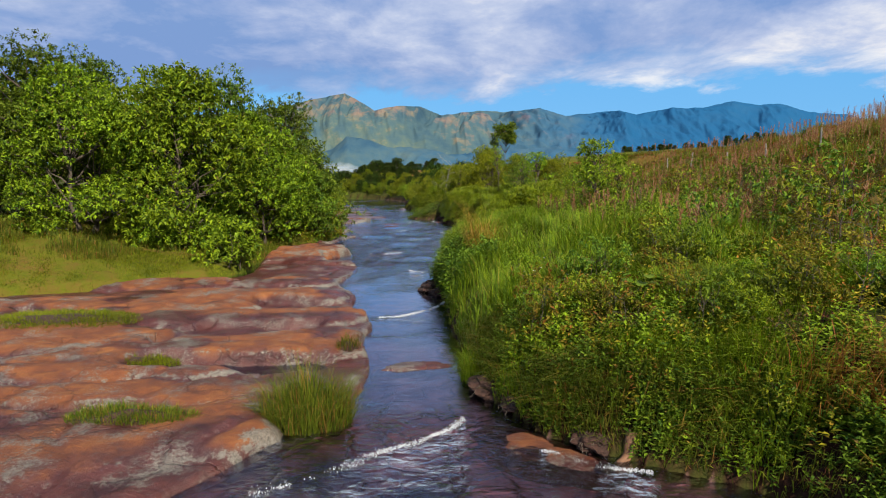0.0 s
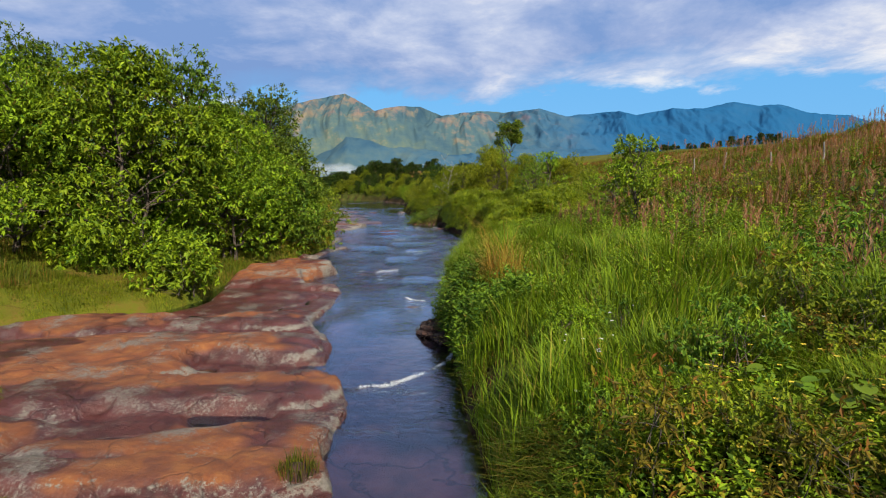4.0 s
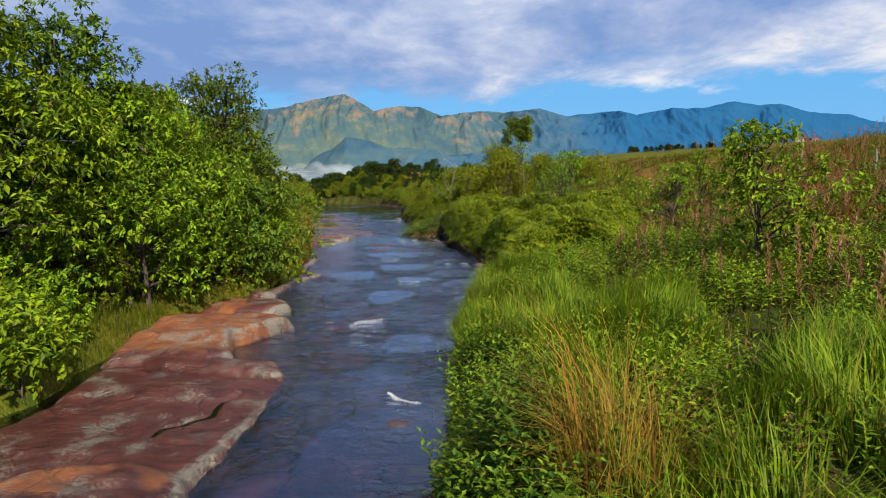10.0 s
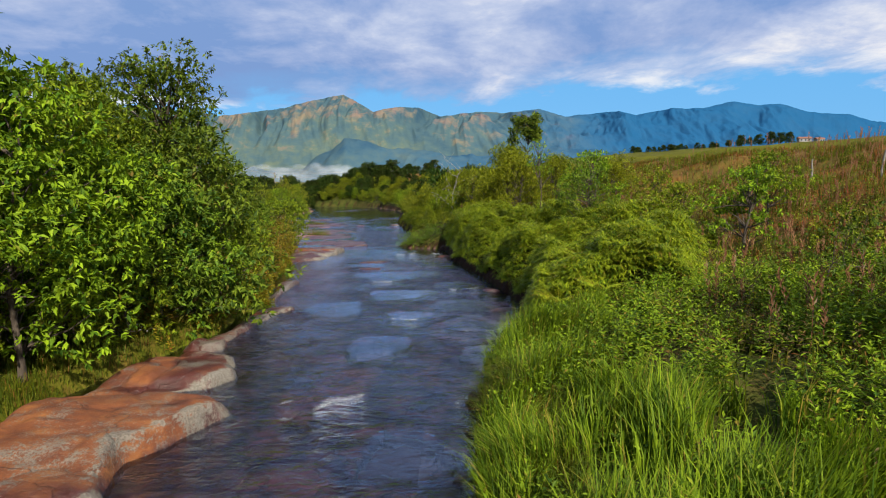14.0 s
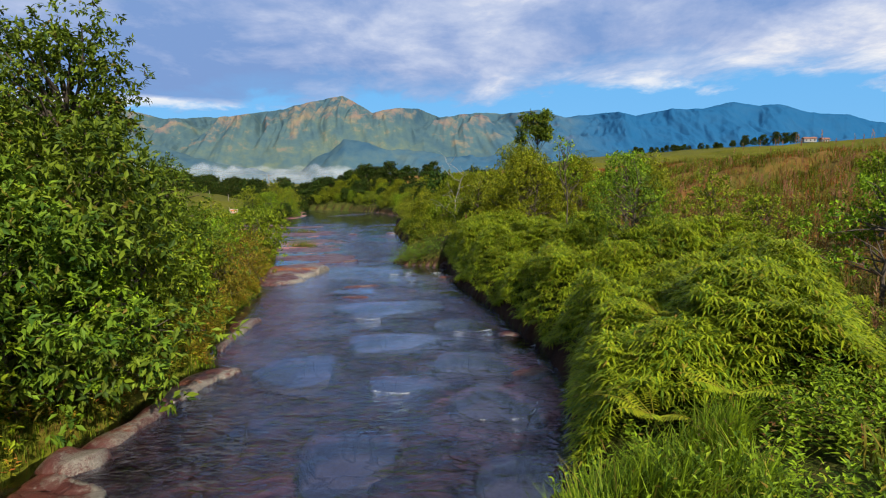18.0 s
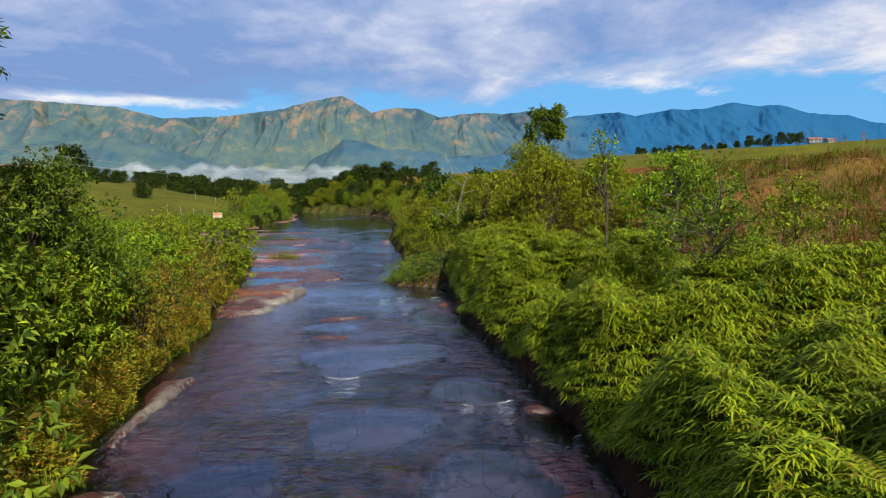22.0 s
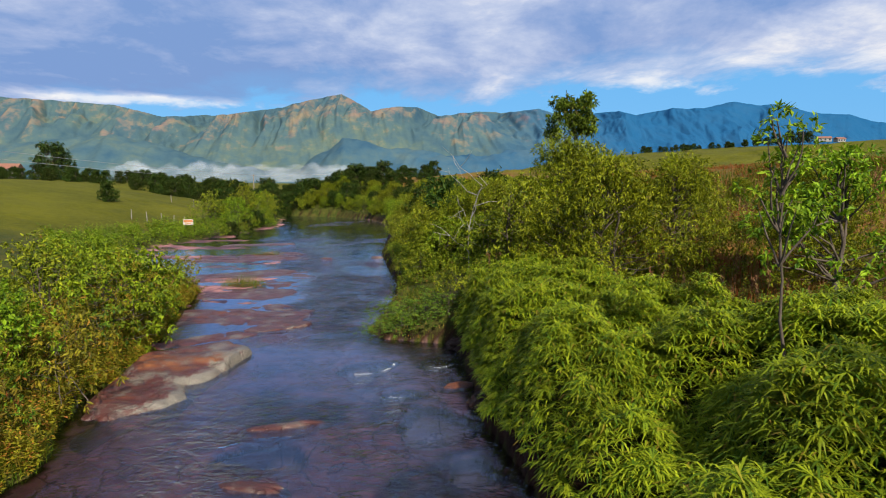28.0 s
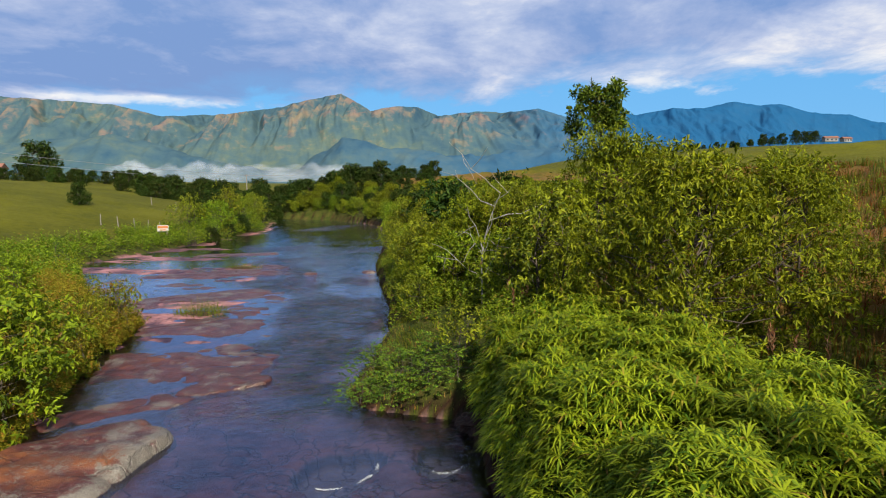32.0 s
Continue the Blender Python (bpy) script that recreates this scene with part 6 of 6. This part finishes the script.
# ---- foam ----
def foam_line(points, width, seed, label="thin white foam line where the water drops over a ledge", much=14, bar=0.34):
    """A ragged ribbon of froth with loose flecks beside it."""
    g = np.random.default_rng(seed)
    p = np.array(points, float)
    s = np.concatenate([[0], np.cumsum(np.linalg.norm(np.diff(p, axis=0), axis=1))])
    n = int(s[-1] / 0.025)
    t = np.linspace(0, s[-1], n)
    x, y = np.interp(t, s, p[:, 0]), np.interp(t, s, p[:, 1])
    x, y = x + 0.10 * (fbm(t * 1.7, t * 0 + seed, 3, seed) - 0.5), y + 0.16 * (fbm(t * 2.1, t * 0 + seed, 3, seed + 1) - 0.5)
    m = n * much
    i = g.integers(0, n, m)
    i = i[fbm(t * 2.6, t * 0 + 3.1, 3, seed + 8)[i] > bar + 0.25 * g.random(m)]
    m = len(i)
    w = width * (0.25 + 1.1 * fbm(t * 1.3, t * 0, 3, seed + 2))[i]
    cx, cy = x[i] + g.normal(size=m) * w * 0.4, y[i] + g.normal(size=m) * w * 0.55
    r = 0.003 + 0.006 * g.random(m) ** 2
    a = g.random(m) * 6.28
    c = np.stack([cx, cy, np.full(m, 0.022)], 1)
    ring = [c + np.stack([r * np.cos(a + q), r * np.sin(a + q), -0.016 + 0 * r], 1) for q in (0, 1.57, 3.14, 4.71)]
    top = c + np.stack([0 * r, 0 * r, r * 0.8], 1)
    v = np.stack(ring + [top], 1).reshape(-1, 3)
    q = np.arange(m)[:, None] * 5
    f = np.concatenate([q + np.array([[k, (k + 1) % 4, 4]]) for k in range(4)], 1).reshape(-1, 3)
    return tagged(new("foam", mesh_of("foam", v, f, FOAM, True)), label, "foam", kind="stuff")


foam_line([(-2.6, 7.0), (-1.7, 7.5), (-1.0, 8.2), (-0.3, 8.6), (0.36, 9.4)], 0.13, 1, much=13, bar=0.30)
foam_line([(1.5, 8.3), (2.1, 7.8), (2.9, 7.6)], 0.10, 2, much=13, bar=0.30)
foam_line([(-1.9, 17.0), (-1.3, 17.2), (-0.65, 17.9), (-0.2, 18.6), (0.05, 19.4)], 0.11, 3, much=13, bar=0.30)
foam_line([(-1.6, 26.8), (-1.4, 26.3), (-0.9, 26.1)], 0.12, 4)
foam_line([(-3.4, 33.0), (-3.1, 33.5), (-2.8, 33.4), (-2.5, 33.9)], 0.3, 5, much=8)
foam_line([(-0.2, 33.2), (0.0, 33.6), (0.3, 33.5)], 0.26, 6, much=8)
foam_line([(-4.3, 33.3), (-4.0, 33.5)], 0.2, 7, much=5)
for n, (px, py, rx, ry) in enumerate(POOLS):
    if n in (0, 4, 5, 7, 8, 11, 12, 13):
        lo, hi = (3.9, 5.6) if n % 3 else (4.4, 6.3)
        foam_line([(px + rx * 0.97 * math.cos(a), py + ry * 0.97 * math.sin(a)) for a in np.linspace(lo, hi, 14)], 0.05, 20 + n, "thin white foam rim at a round rock pool's lip", 6, 0.42)

# rock ridges that break the water
for n, (x0, y0, x1, y1, wid, hei) in enumerate(((0.3, 9.1, 2.6, 7.7, 1.3, 0.018), (-1.7, 12.1, 0.5, 12.6, 0.7, 0.035), (-1.9, 25.2, -0.6, 25.0, 0.9, 0.0), (1.2, 43.2, 2.6, 43.6, 0.8, 0.06), (1.4, 48.0, 2.2, 47.6, 0.8, 0.06), (-0.9, 60.9, 0.1, 61.4, 0.8, 0.06))):
    rock_slab("sunken_rock", x0, y0, x1, y1, wid, hei, "brown rock ridge just breaking the stream's surface", n + 60, 0.1, 0.45 if n == 0 else 0.55)


# ---- seed plumes and a stump ----
def seed_plumes(name, label, count, x_of, y0, y1, height, seed):
    """Tall bare stalks, each with a feathery reddish seed head."""
    g = np.random.default_rng(seed)
    x, y, z, t = scatter(g, count, x_of, y0, y1, seed, 3.0)
    n = len(x)
    h = height * (0.7 + 0.6 * g.random(n))
    yaw, lean = g.random(n) * 6.28, 0.25 * g.random(n)
    stalk = blade_arrays(np.stack([x, y, z], 1), h, np.full(n, 0.014), lean, yaw)
    i = np.repeat(np.arange(n), 14)
    s = np.tile(np.linspace(0.62, 1.0, 14), n)
    off = s ** 2 * h[i] * lean[i] * 0.8
    base = np.stack([x[i] + off * np.cos(yaw[i]), y[i] + off * np.sin(yaw[i]), z[i] + s * h[i] * (1 - 0.22 * lean[i])], 1)
    a = s * 60 + i
    head = leaf_arrays(base, np.stack([np.cos(a) * 0.45, np.sin(a) * 0.45, 1 + 0 * a], 1), np.tile(np.array([[0, -1.0, 0.3]]), (len(i), 1)), 0.16 * (0.6 + 0.6 * g.random(len(i))), np.full(len(i), 0.03))
    v, f = joined([stalk, head])
    tagged(new(name, mesh_of(name, v, f, PLUME, False)), label, "grass", kind="stuff")


seed_plumes("seed_plumes", "tall reddish seed plumes standing over the hillside grass", 1500, lambda y: (right_of(y) + 5, right_of(y) + 30), 13, 70, 1.15, 44)
herb_patch("pasture_edge_weeds", "olive weeds along the pasture's lower edge", HERB, 3000, lambda y: (turf_of(y) - 7, turf_of(y) - 0.1), 84, 140, 0.8, 0.3, 48, leaves=10)
seed_plumes("skyline_plumes", "tall pale red seed plumes along the hill's crest", 500, lambda y: (right_of(y) + 20, right_of(y) + 30), 14, 36, 1.3, 45)
g = np.random.default_rng(31)
stump = new("stump", mesh_of("stump", *joined([tube(crooked(g, (0, 0, -0.3), (0.05, 0.02, 0.38), 6, 0.06), np.array([0.15, 0.13, 0.11, 0.10, 0.09, 0.07]), 9), tube(crooked(g, (0, 0, 0.02), (-0.25, -0.12, -0.1), 5, 0.06), np.linspace(0.08, 0.04, 5), 7)]), plain("cut_wood", (0.15, 0.07, 0.032), 0.8, 0.4, 9.0)))
stump.matrix_basis = pose(2.75, 8.05, 0.05)
tagged(stump, "short orange-brown tree stump at the waterline", "stump")


# ---- things people left ----
def box(sx, sy, sz, mat, bevel=0.01, at=(0, 0, 0)):
    bm = bmesh.new()
    bmesh.ops.create_cube(bm, size=1, matrix=Matrix.Translation(at) @ Matrix.Diagonal((sx, sy, sz, 1)))
    if bevel:
        bmesh.ops.bevel(bm, geom=bm.edges[:], offset=bevel, segments=2, affect="EDGES")
    me = bpy.data.meshes.new("part")
    bm.to_mesh(me)
    bm.free()
    me.materials.append(mat)
    return me


def notice_board(x, y, turn):
    root = new("notice_board")
    for sx in (-0.38, 0.38):
        child("post", mesh_of("post", *tube([(sx, 0, -0.3), (sx + 0.01, 0, 0.6), (sx, 0, 1.35)], [0.045, 0.042, 0.04], 8), WEATHERED), root)
    board = child("board", box(1.15, 0.04, 0.68, SIGN_WHITE, 0.008, (0, -0.06, 1.1)), root, "white board with an orange band")
    child("band", box(1.05, 0.012, 0.26, SIGN_ORANGE, 0.0, (0, -0.086, 1.24)), board)
    for k, w in enumerate((0.8, 0.6, 0.7)):
        child("text_bar", box(w, 0.01, 0.045, SIGN_ORANGE, 0.0, (0, -0.087, 1.02 - 0.085 * k)), board)
    root.matrix_basis = at_place(x, y, turn)
    tagged(root, "orange and white notice board on two wooden posts", "sign")


notice_board(-32.4, 115, 16)


def fence_post(x, y, h, seed):
    g = np.random.default_rng(seed)
    v, f = tube(crooked(g, (0, 0, -0.3), (g.normal() * 0.05, g.normal() * 0.05, h), 6, 0.03), np.array([0.06, 0.058, 0.055, 0.055, 0.05, 0.04]), 8)
    ob = new("fence_post", mesh_of("fence_post", v, f, WEATHERED))
    ob.matrix_basis = at_place(x, y)
    tagged(ob, "weathered grey wooden fence post on the hillside", "fence post", group="fence posts")


for k, (x, y) in enumerate(((20.6, 31.8), (20.4, 36.8), (20.8, 42.6), (20.7, 48.5), (20.9, 54), (-36.6, 117), (-35.4, 117.6), (-34.2, 118), (-38.2, 116.5), (-40, 116.2), (-46, 140), (-43, 141.5), (-40, 143), (-37, 144.5))):
    fence_post(x, y, 1.25, k)


def power_line():
    ends = ((-104, 118), (-60, 226), (-10, 330))
    tops = []
    for x, y in ends:
        root = new("power_pole")
        z = float(ground_z(np.array([x]), np.array([y]))[0])
        h = 9.0 if y < 200 else 8.0
        child("pole", mesh_of("pole", *tube([(0, 0, -0.5), (0, 0, h * 0.5), (0, 0, h)], [0.16, 0.14, 0.11], 10), WEATHERED), root)
        child("crossarm", box(1.6, 0.1, 0.12, WEATHERED, 0.01, (0, 0, h - 0.4)), root)
        root.matrix_basis = pose(x, y, z, 0, 0, -20)
        tagged(root, "weathered wooden power pole with a crossarm", "power pole", group="power poles")
        tops.append((x, y, z + h))
    for k, drop in enumerate((0.3, 1.9)):
        for a, b in zip(tops, tops[1:]):
            t = np.linspace(0, 1, 30)
            line = np.array(a) + (np.array(b) - np.array(a)) * t[:, None] - np.array([0, 0, drop]) - np.array([0, 0, 1.0]) * (4 * 1.2 * t * (1 - t))[:, None]
            ob = new("power_cable", mesh_of("power_cable", *tube(line, np.full(30, 0.035), 5), WIRE))
            tagged(ob, "thin grey overhead cable sagging between poles", "cable", group="power cables")


power_line()


def house(x, y, turn, w, d, h, label):
    root = new("house")
    wall = child("wall", box(w, d, h, HOUSE_WALL, 0.02, (0, 0, h / 2)), root)
    o, r = 0.5, h * 0.55
    v = [(-w / 2 - o, -d / 2 - o, h), (w / 2 + o, -d / 2 - o, h), (w / 2 + o, d / 2 + o, h), (-w / 2 - o, d / 2 + o, h), (-w / 2 - o, 0, h + r), (w / 2 + o, 0, h + r)]
    me = bpy.data.meshes.new("roof")
    me.from_pydata(v, [], [(0, 1, 5, 4), (2, 3, 4, 5), (0, 4, 3), (1, 2, 5), (3, 2, 1, 0)])
    me.materials.append(HOUSE_ROOF)
    child("roof", me, root)
    for k in range(3):
        win = child("window", box(1.1, 0.06, 1.0, PANE, 0.0, (-w / 3 + k * w / 3, -d / 2 - 0.02, h * 0.55)), wall)
        child("sill", box(1.3, 0.16, 0.08, HOUSE_WALL, 0.0, (-w / 3 + k * w / 3, -d / 2 - 0.09, h * 0.55 - 0.56)), wall)
    root.matrix_basis = at_place(x, y, turn)
    tagged(root, label, "house", group="far houses")


house(-142, 228, 20, 12, 7, 3.2, "low farmhouse with a reddish clay roof beyond the pasture")
house(264, 446, -10, 8, 5, 2.4, "white farmhouse at the far edge of the plateau")
house(279, 452, 8, 6, 4, 2.2, "white outbuilding at the far edge of the plateau")


def crumpled_sheet(x, y):
    root = new("plastic_sheet")
    for k, (mat, dx, w, nm) in enumerate(((WHITE_CLOTH, -0.35, 0.8, "white_half"), (BLUE_CLOTH, 0.3, 0.5, "turquoise_half"))):
        u, v = np.meshgrid(np.linspace(-0.5, 0.5, 16), np.linspace(-0.5, 0.5, 12), indexing="ij")
        z = 0.12 + 0.22 * fbm(u * 5 + k * 3, v * 5, 3, 4 + k) * (1 - 2.4 * (u * u + v * v))
        child(nm, mesh_of(nm, np.stack([dx + u * w, v * 0.55, z], -1).reshape(-1, 3), grid_faces(16, 12), mat), root)
    root.matrix_basis = at_place(x, y, 10)
    tagged(root, "crumpled white and turquoise plastic sheet on the bank grass", "litter")


crumpled_sheet(-17.3, 78.6)

g = np.random.default_rng(12)
log = new("driftwood_log", mesh_of("driftwood_log", *joined([tube(crooked(g, (-1.0, 0, 0.12), (1.0, 0.2, 0.1), 9, 0.05), np.linspace(0.09, 0.05, 9), 9), tube(crooked(g, (-0.8, 0, 0.12), (-1.2, 0.3, 0.3), 5, 0.08), np.linspace(0.05, 0.02, 5), 6)]), WEATHERED))
log.matrix_basis = at_place(-18.0, 25.6, 8)
tagged(log, "grey forked driftwood log lying on the lawn", "log")


# ---- valley mist ----
def build_mist():
    u, w = np.meshgrid(np.linspace(0, 1, 160), np.linspace(0, np.pi, 16), indexing="ij")
    x = -1250 + 1150 * u
    r = 26 + 46 * fbm(u * 14, u * 0, 4, 3)
    y = 2080 + 50 * np.cos(w) + 40 * np.sin(u * 7)
    z = 20 + (26 + r) * np.sin(w) * (0.6 + 0.6 * fbm(u * 20, w, 3, 5))
    body = np.clip(np.sin(w) * 0.2 + 0.62, 0, 1) * step(u, 0, 0.1) * (1 - step(u, 0.86, 1.0)) * (1 - 0.5 * step(np.sin(w), 0.75, 1))
    tagged(new("backdrop_mist", mesh_of("backdrop_mist", np.stack([x, y, z], -1).reshape(-1, 3), grid_faces(160, 16), MIST, True, body=body)), "white low mist bank at the foot of the mountains", "mist", kind="structure")


build_mist()
